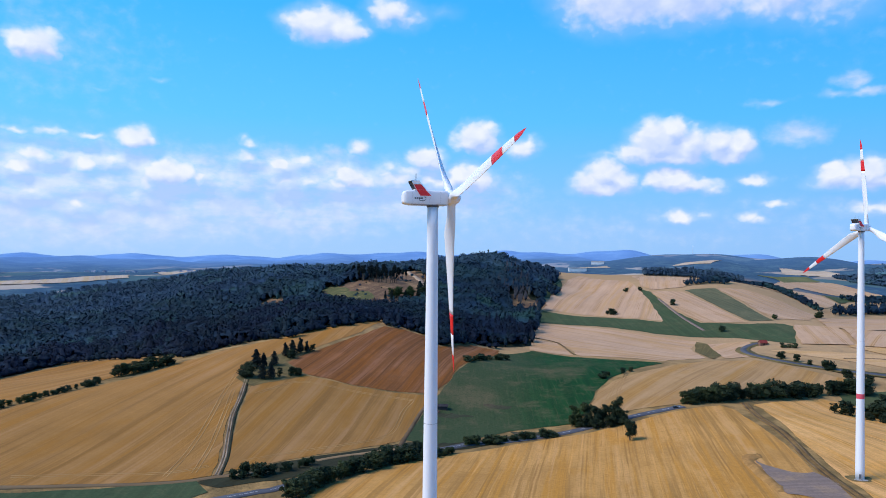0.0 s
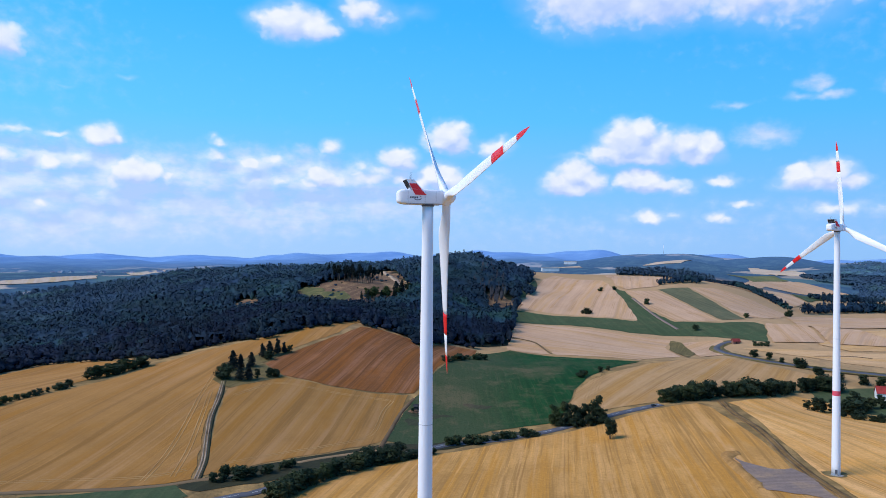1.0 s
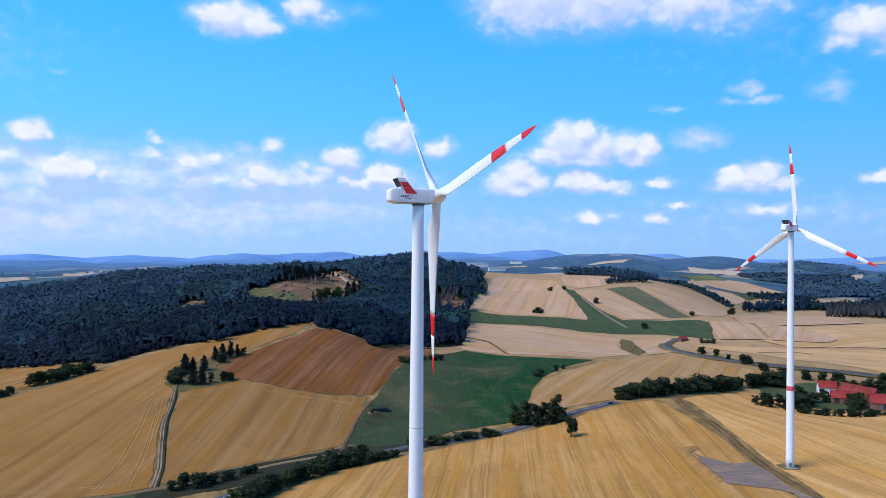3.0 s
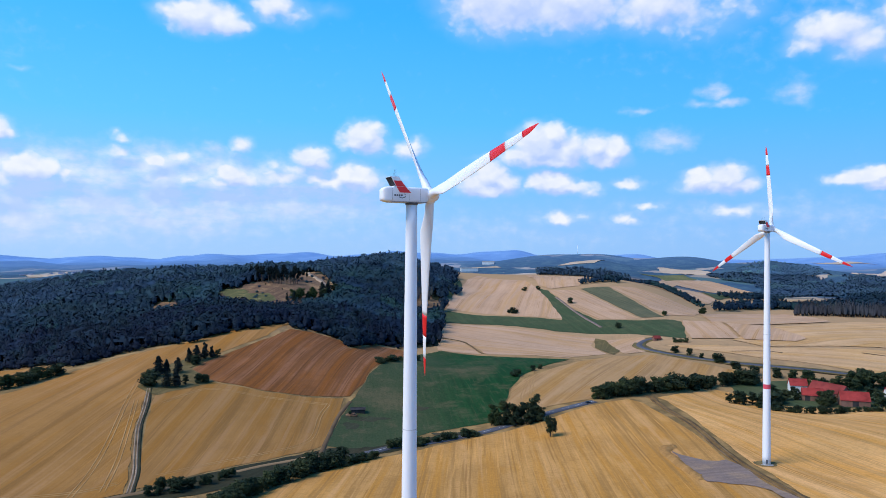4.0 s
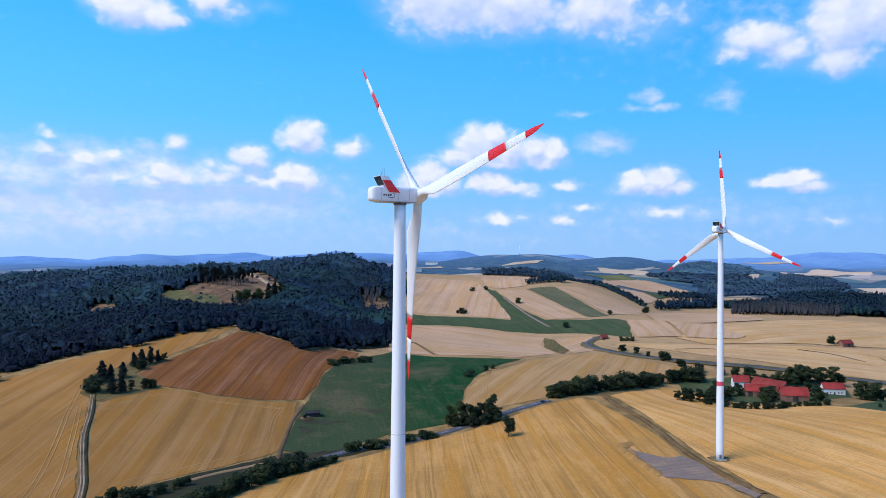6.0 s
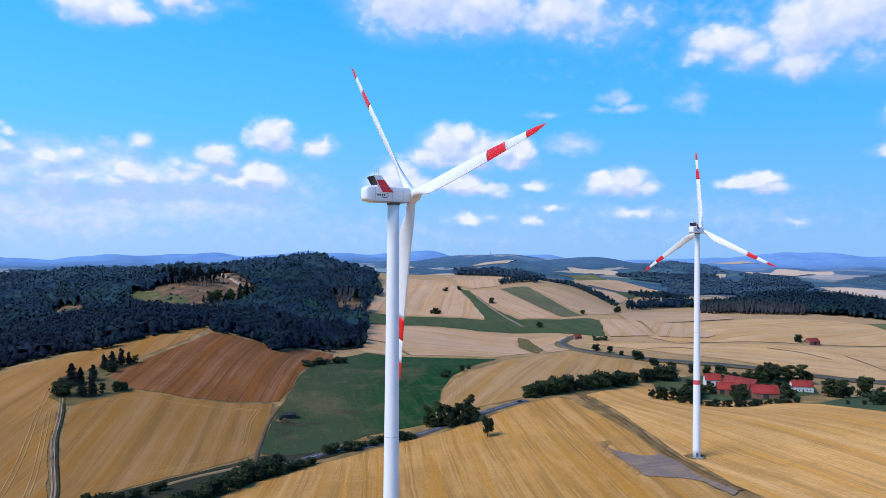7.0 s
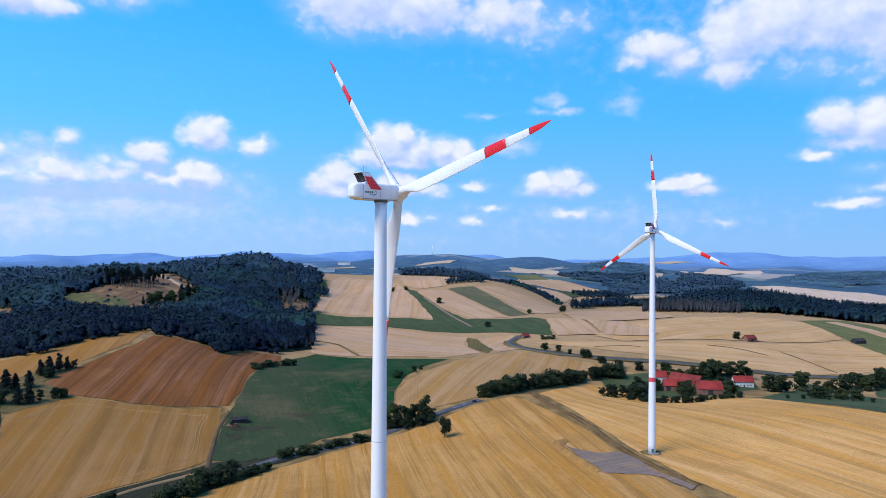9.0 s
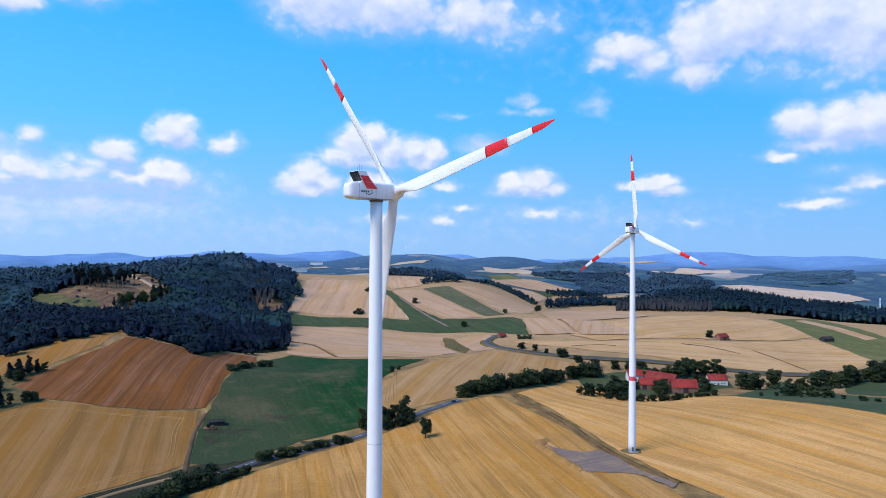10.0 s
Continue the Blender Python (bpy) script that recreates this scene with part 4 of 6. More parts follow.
def block(bm, lo, hi, bevel=0.0, m=Matrix()):
    size = [b - a for a, b in zip(lo, hi)]
    mid = [(a + b) / 2 for a, b in zip(lo, hi)]
    made = bmesh.ops.create_cube(bm, size=1, matrix=m @ Matrix.Translation(mid) @ Matrix.Diagonal((*size, 1)))
    if bevel:
        edges = list({e for v in made["verts"] for e in v.link_edges})
        bmesh.ops.bevel(bm, geom=edges, offset=bevel, segments=2, affect="EDGES", profile=0.5)
    return bm


# ---- wind turbines ----
def blade_mesh(bm, m, length, lo, hi, steps):
    """A stretch of a blade from lo to hi of its length, along z; x is the rotor's axis."""
    loops = []
    for k in range(steps + 1):
        u = lo + (hi - lo) * k / steps
        root = 1 - ease(0.03, 0.2, u)
        chord = 1.05 * root * 2 + (1 - root) * (4.3 * (1 - u) ** 0.85 + 0.75 * u)
        if u > 0.93:
            chord *= max(0.12, 1 - ((u - 0.93) / 0.07) ** 1.6 * 0.85)
        thick = 2.1 * root + (1 - root) * chord * (0.30 - 0.16 * u)
        twist = radians(38 * (1 - u) ** 2.0 + 4)
        bend = 1.6 * u * u
        ring = []
        for q in range(16):
            a = 2 * math.pi * q / 16
            px, py = math.cos(a), math.sin(a)
            foil = 0.5 * chord * px + (1 - root) * 0.18 * chord
            side = 0.5 * thick * py * (1 - (1 - root) * 0.55 * max(0, px))
            x = side * math.cos(twist) - foil * math.sin(twist)
            y = -side * math.sin(twist) - foil * math.cos(twist)
            ring.append(bm.verts.new(m @ Vector((x + bend, y, u * length + 1.2 * (1 - u)))))
        loops.append(ring)
    for a, b in zip(loops, loops[1:]):
        for q in range(16):
            bm.faces.new((a[q], b[q], b[(q + 1) % 16], a[(q + 1) % 16]))
    bm.faces.new(loops[0])
    bm.faces.new(loops[-1][::-1])
    return bm


plain_seam = plain("grey panel joint", (0.30, 0.31, 0.33), 0.5)


def wind_turbine(place, hub_z, yaw, phase, length, band, label):
    top = hub_z - place[2] - 2.1
    t = thing("wind_turbine", label, "wind turbine", place, "wind turbines")

    def radius(h):
        return 2.15 - 0.8 * (h / top) ** 1.0

    tower = part("tower", lathe(bmesh.new(), [(radius(top * k / 24), top * k / 24) for k in range(25)], 48), white_paint, t, "tapered white steel tower", True)
    for h in (top * 0.559,):
        part("flange", lathe(bmesh.new(), [(radius(h) + 0.015, h - 0.06), (radius(h) + 0.025, h - 0.05), (radius(h) + 0.025, h + 0.01), (radius(h) + 0.012, h + 0.02)], 48), plain_seam, tower, "thin dark joint ring", True)
    if band:
        part("warning_band", lathe(bmesh.new(), [(radius(band) + 0.02, band - 1.25), (radius(band) + 0.02, band + 1.25)], 48, caps=False), pinkish_red, tower, "red warning band round the tower", True)
    part("foundation", lathe(bmesh.new(), [(4.2, -0.6), (4.2, 0.25), (3.9, 0.4), (2.1, 0.42)], 40), concrete, t, "round concrete base")
    door = pose(0, 0, 0, 0, 0, 250)
    part("tower_door", block(bmesh.new(), (radius(2) - 0.15, -0.55, 0.9), (radius(2) + 0.06, 0.55, 3.1), 0.04, door), grey_mark, tower, "grey entrance door")
    steps = bmesh.new()
    for k in range(5):
        block(steps, (radius(2) + 0.02 + 0.28 * k, -0.6, 0.4), (radius(2) + 0.3 + 0.28 * k, 0.6, 0.95 - 0.11 * k), 0, door)
    part("door_steps", steps, concrete, tower)

    head = pose(0, 0, top + 2.1, 0, 0, yaw)
    # nacelle: a long box with softly rounded edges and a round tail
    bm = bmesh.new()
    rings = []
    for x, s in ((-7.85, 0.50), (-7.75, 0.68), (-7.45, 0.84), (-6.9, 0.95), (-6.1, 1.0), (-2.0, 1.0), (2.4, 1.0), (3.45, 0.97), (3.55, 0.93)):
        ring = []
        for q in range(40):
            a = 2 * math.pi * (q + 0.5) / 40
            c, d = math.cos(a), math.sin(a)
            ring.append(bm.verts.new(head @ Vector((x, 1.75 * s * math.copysign(abs(c) ** 0.26, c), -0.05 + 1.82 * s * math.copysign(abs(d) ** 0.26, d) - 0.35 * (1 - s)))))
        rings.append(ring)
    for a, b in zip(rings, rings[1:]):
        for q in range(40):
            bm.faces.new((a[q], b[q], b[(q + 1) % 40], a[(q + 1) % 40]))
    bm.faces.new(rings[0])
    bm.faces.new(rings[-1][::-1])
    nacelle = part("nacelle", bm, white_paint, t, "white box-shaped nacelle with rounded tail", True)
    for x in (-5.5, -1.2, 1.6):
        for s in (-1, 1):
            seam = bmesh.new()
            block(seam, (x - 0.025, s * 1.75 - 0.012, -1.4), (x + 0.025, s * 1.75 + 0.012, 1.35), 0, head)
            part("panel_seam", seam, plain_seam, nacelle)
    part("yaw_collar", lathe(bmesh.new(), [(1.5, -2.35), (1.55, -2.2), (1.55, -1.9), (1.4, -1.8)], 40, head), grey_mark, nacelle, "dark collar under the nacelle")
    for s in (-1, 1):
        skirt = bmesh.new()
        block(skirt, (-6.0, s * 1.72 - 0.04, -1.90), (3.3, s * 1.72 + 0.04, -1.72), 0.02, head)
        part("lower_rim", skirt, plain_seam, nacelle)
    # cooler on the roof: two slanted side plates, a radiator between them
    slab = bmesh.new()
    rear = [(-6.02, 3.95), (-5.75, 3.95), (-4.55, 1.85), (-4.82, 1.85)]
    sides = [[slab.verts.new(head @ Vector((x, y, z))) for x, z in rear] for y in (-1.74, 1.74)]
    for q in range(4):
        slab.faces.new((sides[0][q], sides[0][(q + 1) % 4], sides[1][(q + 1) % 4], sides[1][q]))
    slab.faces.new(sides[0][::-1])
    slab.faces.new(sides[1])
    bmesh.ops.recalc_face_normals(slab, faces=slab.faces[:])
    cooler = part("cooler", slab, dark_metal, t, "dark slanted radiator on the nacelle roof")
    for k in range(3):
        y = -1.1 + 1.1 * k
        fin = bmesh.new()
        for x, z, x2, z2 in ((-6.06, 3.9, -4.86, 1.9),):
            ends = [[fin.verts.new(head @ Vector((a + d, y + e, b))) for d, e in ((0, -0.05), (0, 0.05), (0.05, 0.05), (0.05, -0.05))] for a, b in ((x, z), (x2, z2))]
            for q in range(4):
                fin.faces.new((ends[0][q], ends[0][(q + 1) % 4], ends[1][(q + 1) % 4], ends[1][q]))
        part("radiator_bar", fin, grey_mark, cooler)
    for s in (-1, 1):
        part("strut", block(bmesh.new(), (-4.95, s * 1.62 - 0.08, 1.6), (-4.75, s * 1.62 + 0.08, 2.3), 0.02, head), white_paint, cooler)
    for s in (-1, 1):
        rows = [((-6.0, -4.0), 4.05), ((-5.45, -3.3), 3.1), ((-4.7, -2.15), 1.72), ((-3.85, -0.75), 0.3), ((-3.75, -0.6), 0.12)]
        for k, ((xa, xb), z) in enumerate(rows[:-1]):
            (xc, xd), z2 = rows[k + 1]
            bm = bmesh.new()
            y0, y1 = s * 1.83, s * 1.92
            if k in (1, 2):
                xa, xc = xa + 0.18, xc + 0.18
                xb, xd = xb - 0.12, xd - 0.12
                y0, y1 = s * 1.82, s * 1.95
                z2 += 0.05
            corners = [(xa, z), (xb, z), (xd, z2), (xc, z2)]
            inner = [bm.verts.new(head @ Vector((x, y0, h))) for x, h in corners]
            outer = [bm.verts.new(head @ Vector((x, y1, h))) for x, h in corners]
            for q in range(4):
                bm.faces.new((inner[q], inner[(q + 1) % 4], outer[(q + 1) % 4], outer[q]))
            bm.faces.new(inner[::-1])
            bm.faces.new(outer)
            bmesh.ops.recalc_face_normals(bm, faces=bm.faces[:])
            part("side_panel", bm, red_paint if k in (1, 2) else white_paint, cooler, "red side panel" if k in (1, 2) else "white side panel")
        backing = bmesh.new()
        corners = [(-6.0, 4.05), (-4.0, 4.05), (-0.6, 0.12), (-3.75, 0.12)]
        inner = [backing.verts.new(head @ Vector((x, s * 1.78, h))) for x, h in corners]
        outer = [backing.verts.new(head @ Vector((x, s * 1.825, h))) for x, h in corners]
        for q in range(4):
            backing.faces.new((inner[q], inner[(q + 1) % 4], outer[(q + 1) % 4], outer[q]))
        backing.faces.new(inner[::-1])
        backing.faces.new(outer)
        bmesh.ops.recalc_face_normals(backing, faces=backing.faces[:])
        part("side_plate", backing, white_paint, cooler)
    part("top_plate", block(bmesh.new(), (-6.05, -1.9, 4.0), (-3.95, 1.9, 4.1), 0.02, head), white_paint, cooler)
    part("rear_frame", block(bmesh.new(), (-5.1, -1.75, 1.72), (-4.85, 1.75, 1.9), 0.02, head), white_paint, cooler)
    for y in (-0.9, 0.2, 1.0):
        part("antenna", lathe(bmesh.new(), [(0.035, 4.1), (0.03, 5.9 if y < 0.5 else 5.3), (0.01, 5.95 if y < 0.5 else 5.35)], 8, head @ Matrix.Translation((-4.4, y, 0))), grey_mark, cooler)
    # plain marks in place of a company sign: five bars and a sweep
    marks = bmesh.new()
    for k in range(4):
        block(marks, (-5.05 + 0.55 * k, -1.785, -0.5), (-4.65 + 0.55 * k, -1.765, -0.08), 0.0, head)
    arc = [(-2.55 + 0.95 * math.cos(radians(a)), -0.35 + 0.55 * math.sin(radians(a))) for a in range(-150, 61, 15)]
    for (x1, z1), (x2, z2) in zip(arc, arc[1:]):
        vs = [marks.verts.new(head @ Vector((x - 0.55, -1.79, z + d))) for x, z, d in ((x1, z1, -0.09), (x2, z2, -0.09), (x2, z2, 0.09), (x1, z1, 0.09))]
        marks.faces.new(vs)
    part("sign_marks", marks, grey_mark, nacelle, "plain grey marks and a sweep")
    # hub and rotor, nose tilted up a little
    rotor = head @ pose(4.85, 0, 0.1, 0, -5, 0)
    hub_m = rotor @ pose(0, 0, 0, 0, 90, 0)
    hub = part("hub", lathe(bmesh.new(), [(1.45, -1.35), (1.62, -1.2), (1.72, -0.6), (1.72, 0.3), (1.6, 1.0), (1.25, 1.7), (0.75, 2.15), (0.3, 2.35), (0.05, 2.4)], 40, hub_m), white_paint, t, "rounded white hub nose", True)
    for k in range(3):
        m = rotor @ pose(0, 0, 0, -(phase + 120 * k), 0, 0)
        whites = bmesh.new()
        blade_mesh(whites, m, length, 0.0, 0.63, 26)
        blade_mesh(whites, m, length, 0.755, 0.885, 6)
        blade = part("blade", whites, white_paint, t, "long white rotor blade with red stripes", True)
        part("red_stripe", blade_mesh(bmesh.new(), m, length, 0.63, 0.755, 6), red_paint, blade, "red stripe", True)
        part("red_tip", blade_mesh(bmesh.new(), m, length, 0.885, 1.0, 10), red_paint, blade, "red blade tip", True)
        part("blade_root", lathe(bmesh.new(), [(1.12, 1.0), (1.18, 1.1), (1.18, 1.75), (1.06, 1.85)], 32, m), white_paint, blade, "", True)
    return t


wind_turbine((-23.05, 178.75, gz(-23.05, 178.75)), 123.1, 21.3, 41.0, 49.9, 0, "white wind turbine with red-striped blades in a grain field")
wind_turbine((169.7, 388.5, gz(169.7, 388.5)), 125.0, 35.5, 3.0, 45.2, 42.2, "white wind turbine with red tower band beside a gravel pad")


# ---- buildings ----
def gable_house(name, place, turn, size, wall, roof, mats, label, category, openings=(), chimney=False):
    """size: length along x, depth along y. wall and roof: heights."""
    lx, ly = size[0] / 2, size[1] / 2
    t = thing(name, label, category, place, turn=turn)
    bm = bmesh.new()
    base = [bm.verts.new((x, y, -1.5)) for x, y in ((-lx, -ly), (lx, -ly), (lx, ly), (-lx, ly))]
    eave = [bm.verts.new((x, y, wall)) for x, y in ((-lx, -ly), (lx, -ly), (lx, ly), (-lx, ly))]
    ridge = [bm.verts.new((x, 0, wall + roof - 0.15)) for x in (-lx, lx)]
    for k in range(4):
        vs = [base[k], base[(k + 1) % 4], eave[(k + 1) % 4], eave[k]]
        if k == 1:
            vs = [base[1], base[2], eave[2], ridge[1], eave[1]]
        if k == 3:
            vs = [base[3], base[0], eave[0], ridge[0], eave[3]]
        bm.faces.new(vs)
    part("wall", bm, mats[0], t)
    for s in (-1, 1):
        over, n = 0.5, max(4, int(size[1] / 1.6))
        d = Vector((0, s * (ly + over), wall - roof * over / ly)) - Vector((0, 0, wall + roof))
        up = Vector((0, s * roof, ly)).normalized() * 0.12
        slab = None
        for k in range(-1, n):
            lo, hi = (d * 0, d) if k < 0 else (d * (k / n), d * ((k + 1.04) / n))
            low, top = (up * -1.6, up * -0.6) if k < 0 else (up * -0.6, up * 0.1)
            lift = up * (0 if k < 0 else 0.5)
            bm = bmesh.new()
            crest = Vector((0, 0, wall + roof))
            x = lx + over - (0.04 if k < 0 else 0)
            quad = [crest + lo + Vector((-x, 0, 0)), crest + lo + Vector((x, 0, 0)), crest + hi + lift + Vector((x, 0, 0)), crest + hi + lift + Vector((-x, 0, 0))]
            lower, upper = [bm.verts.new(v + low) for v in quad], [bm.verts.new(v + top) for v in quad]
            for q in range(4):
                bm.faces.new((lower[q], lower[(q + 1) % 4], upper[(q + 1) % 4], upper[q]))
            bm.faces.new(lower[::-1])
            bm.faces.new(upper)
            bmesh.ops.recalc_face_normals(bm, faces=bm.faces[:])
            made = part("roof" if k < 0 else "tile_course", bm, mats[1], slab or t)
            slab = slab or made
    part("ridge_cap", block(bmesh.new(), (-lx - 0.5, -0.22, wall + roof - 0.1), (lx + 0.5, 0.22, wall + roof + 0.16), 0.06), mats[1], t)
    for kind, x, z, w, h in openings:
        frame_part = part(kind, block(bmesh.new(), (x - w / 2, -ly - 0.07, z), (x + w / 2, -ly + 0.05, z + h), 0.02), render_white if kind == "window" else dark_boards, t)
        part("pane" if kind == "window" else "leaf", block(bmesh.new(), (x - w / 2 + 0.12, -ly - 0.09, z + 0.12), (x + w / 2 - 0.12, -ly - 0.071, z + h - 0.12)), glass_dark if kind == "window" else dark_boards, frame_part)
    if chimney:
        part("chimney", block(bmesh.new(), (lx * 0.3, -0.4, wall + roof - 0.8), (lx * 0.3 + 0.8, 0.4, wall + roof + 1.2), 0.04), brick_wall, t)
    return t


worn_grass = grass("worn brown grass", (0.050, 0.052, 0.027), (0.135, 0.090, 0.052), 0.95, 60)


def straw_heap(x, y, size):
    """A rounded, uneven heap of old straw with a few loose lumps at its foot."""
    t = thing("straw_heap", "heap of brown straw and soil beside the field shelter", "heap", (x, y, gz(x, y)))
    bm = bmesh.new()
    bmesh.ops.create_icosphere(bm, subdivisions=4, radius=1.0)
    for v in bm.verts:
        n = noise.noise(v.co * 1.7) * 0.30 + noise.noise(v.co * 5.0) * 0.12
        v.co = Vector((v.co.x * size * (1 + n), v.co.y * size * 0.75 * (1 + n), max(-0.1, v.co.z) * size * 0.45 * (1 + n)))
    part("straw", bm, straw, t, "", True)
    for k in range(6):
        a = 1.05 * k + 0.4
        bm = bmesh.new()
        bmesh.ops.create_icosphere(bm, subdivisions=2, radius=0.5 + 0.12 * (k % 3), matrix=pose(size * 1.12 * math.cos(a), size * 0.88 * math.sin(a), 0.25))
        for v in bm.verts:
            v.co += noise.noise_vector(v.co * 2.0) * 0.18
        part("clod", bm, straw if k % 2 else dirt, t)


def at_ground(x, y, dz=0.0):
    return (x, y, gz(x, y) + dz)


straw_heap(-65, 524, 4.0)
for cx, cy, rx, ry in ((-57, 517, 11, 5), (-45, 521, 8, 4), (-63, 503, 5, 9), (2, 490, 9, 5), (-20, 545, 10, 6)):
    draped("worn_patch", [(cx + rx * math.cos(a) * (1 + 0.3 * math.sin(3 * a)), cy + ry * math.sin(a) * (1 + 0.3 * math.cos(2 * a))) for a in np.linspace(0, 6.2, 22, endpoint=False)],
           worn_grass, "worn brown patch in the green meadow", "grass", lift=0.33, cell=4, wobble=3.5)
WINDOWS = [("window", x, 1.0, 1.2, 1.4) for x in (-6.0, -3.4, 3.4, 6.0)] + [("door", 0.0, 0.0, 1.3, 2.2)]
gable_house("farm_house", at_ground(316, 625), -14, (14, 9), 6.0, 5.0, (render_white, roof_tile), "farmhouse with a steep red clay tile roof", "house", WINDOWS, True)
gable_house("barn", at_ground(314, 598), -24, (16, 10), 5.0, 5.0, (brick_wall, roof_tile), "brick barn with red clay tile roof", "barn", [("door", -4, 0, 4, 4), ("door", 5, 0, 4, 4)])
gable_house("barn", at_ground(332, 604), -68, (31, 12), 6.0, 6.5, (brick_wall, old_tile), "long brick barn with weathered red tile roof", "barn", [("door", -10, 0, 4, 4.5), ("door", 8, 0, 4, 4.5)])
gable_house("barn", at_ground(334, 573), -20, (21, 13), 5.5, 6.0, (brick_wall, roof_tile), "wide brick barn under a red tile roof", "barn", [("door", 0, 0, 4.5, 4.5)])
gable_house("farm_house", at_ground(390, 602), -14, (18, 9), 5.2, 4.6, (render_white, roof_tile), "white rendered house with a red tile roof", "house", WINDOWS, True)
gable_house("shed", at_ground(424, 590), 30, (7, 5), 2.6, 2.2, (render_white, concrete), "small pale shed among trees", "shed")
gable_house("barn", at_ground(520, 762), 8, (14, 9), 3.4, 3.6, (brick_wall, old_tile), "field barn with a brown-red roof", "barn", [("door", 0, 0, 3, 3)])
gable_house("barn", at_ground(676, 760), -4, (15, 8), 3.2, 2.6, (dark_boards, dark_boards), "dark wooden field barn", "barn", [("door", 2, 0, 3, 2.8)])
gable_house("hut", at_ground(259, 824), 10, (8, 5), 3.0, 2.4, (brick_wall, old_tile), "small brown hut beside the lane", "hut", [("door", 0, 0, 1.4, 2.2)])
gable_house("shed", at_ground(-61, 531), 5, (10, 5), 2.6, 1.0, (dark_boards, dark_boards), "dark wooden field shelter in the meadow", "shed", [("door", 0, 0, 4, 2.3)])

# village walls and roofs have haze painted into their colours
hazy_wall, hazy_roof = plain("house wall in haze grey", (0.46, 0.52, 0.60), 0.9, 0, 0.2, 0.05), plain("roof in haze blue", (0.20, 0.24, 0.32), 0.9, 0, 0.2, 0.05)
for k in range(22):
    x, y = -1500 + 24 * k + 40 * math.sin(5 * k), 2180 + 45 * math.sin(3.1 * k)
    gable_house("village_house", at_ground(x, y), 37 * k, (12, 9), 4, 4, (hazy_wall, hazy_roof), "pale village house far across the valley", "house")
gable_house("hall", at_ground(187, 2638), 5, (62, 26), 10, 3, (render_white, concrete), "pale industrial hall in the distance", "hall")
gable_house("hall", at_ground(290, 2952), -8, (50, 24), 9, 3, (render_white, concrete), "pale industrial hall in the distance", "hall")


def slim_mast(place, high, label):
    t = thing("mast", label, "mast", place)
    part("pole", lathe(bmesh.new(), [(1.0, -2), (0.8, high * 0.5), (0.5, high)], 12), white_paint, t, "", True)
    part("head", lathe(bmesh.new(), [(1.0, high), (1.3, high + 1.2), (0.8, high + 2.4)], 12), white_paint, t, "", True)


slim_mast(at_ground(681, 3047), 38, "slim pale radio mast on a far hill")
slim_mast(at_ground(1110, 1075), 22, "slim white mast behind the wood")

car_paint = plain("dark grey car paint", (0.03, 0.032, 0.038), 0.3, 0.3)
tyre_rubber = plain("black tyre rubber", (0.012, 0.012, 0.012), 0.9)


def small_car(x, y, turn):
    t = thing("car", "dark grey car standing at the road edge", "car", (x, y, gz(x, y) + 0.62), turn=turn)
    body = bmesh.new()
    block(body, (-2.1, -0.88, 0.28), (2.1, 0.88, 0.86), 0.14)
    body = part("body", body, car_paint, t)
    cabin = bmesh.new()
    low = [cabin.verts.new((a, b, 0.84)) for a, b in ((-1.75, -0.8), (1.05, -0.8), (1.05, 0.8), (-1.75, 0.8))]
    top = [cabin.verts.new((a, b, 1.45)) for a, b in ((-1.35, -0.64), (0.35, -0.64), (0.35, 0.64), (-1.35, 0.64))]
    for q in range(4):
        cabin.faces.new((low[q], low[(q + 1) % 4], top[(q + 1) % 4], top[q]))
    cabin.faces.new(top)
    part("cabin", cabin, glass_dark, t, "dark glazed cabin")
    part("roof", block(bmesh.new(), (-1.37, -0.66, 1.44), (0.37, 0.66, 1.5), 0.02), car_paint, t)
    for a in (-1.3, 1.3):
        for b in (-0.84, 0.84):
            part("wheel", lathe(bmesh.new(), [(0.30, -0.1), (0.33, -0.07), (0.33, 0.07), (0.30, 0.1)], 16, Matrix.Translation((a, b, 0.33)) @ pose(0, 0, 0, 90, 0, 0)), tyre_rubber, t)
    for b in (-0.6, 0.6):
        part("headlight", block(bmesh.new(), (2.06, b - 0.2, 0.58), (2.13, b + 0.2, 0.72), 0.02), line_paint, body)


small_car(109, 538, 31)

# ---- trees ----
rng = np.random.default_rng(7)


def leaf_cloud(lobes, count, size, jitter=0.7, inner=0.72):
    """Many small leaf sheets on the outside of a set of round lobes (x, y, z, rx, rz)."""
    lobes = np.array(lobes, float)
    pick = rng.integers(0, len(lobes), count)
    d = rng.normal(size=(count, 3))
    d[:, 2] = np.where(rng.random(count) < 0.7, np.abs(d[:, 2]), d[:, 2])
    d /= np.linalg.norm(d, axis=1)[:, None]
    k = rng.uniform(inner, 1.04, count)[:, None]
    c = lobes[pick, :3] + d * k * np.stack([lobes[pick, 3], lobes[pick, 3], lobes[pick, 4]], 1)
    n = d + rng.normal(scale=jitter, size=d.shape)
    n /= np.linalg.norm(n, axis=1)[:, None]
    t = np.cross(n, rng.normal(size=n.shape))
    t /= np.linalg.norm(t, axis=1)[:, None]
    b = np.cross(n, t)
    s = size * rng.uniform(0.6, 1.35, count)[:, None]
    quad = np.stack([c - t * s, c - b * s * 0.6, c + t * s, c + b * s * 0.7], 1)
    return quad


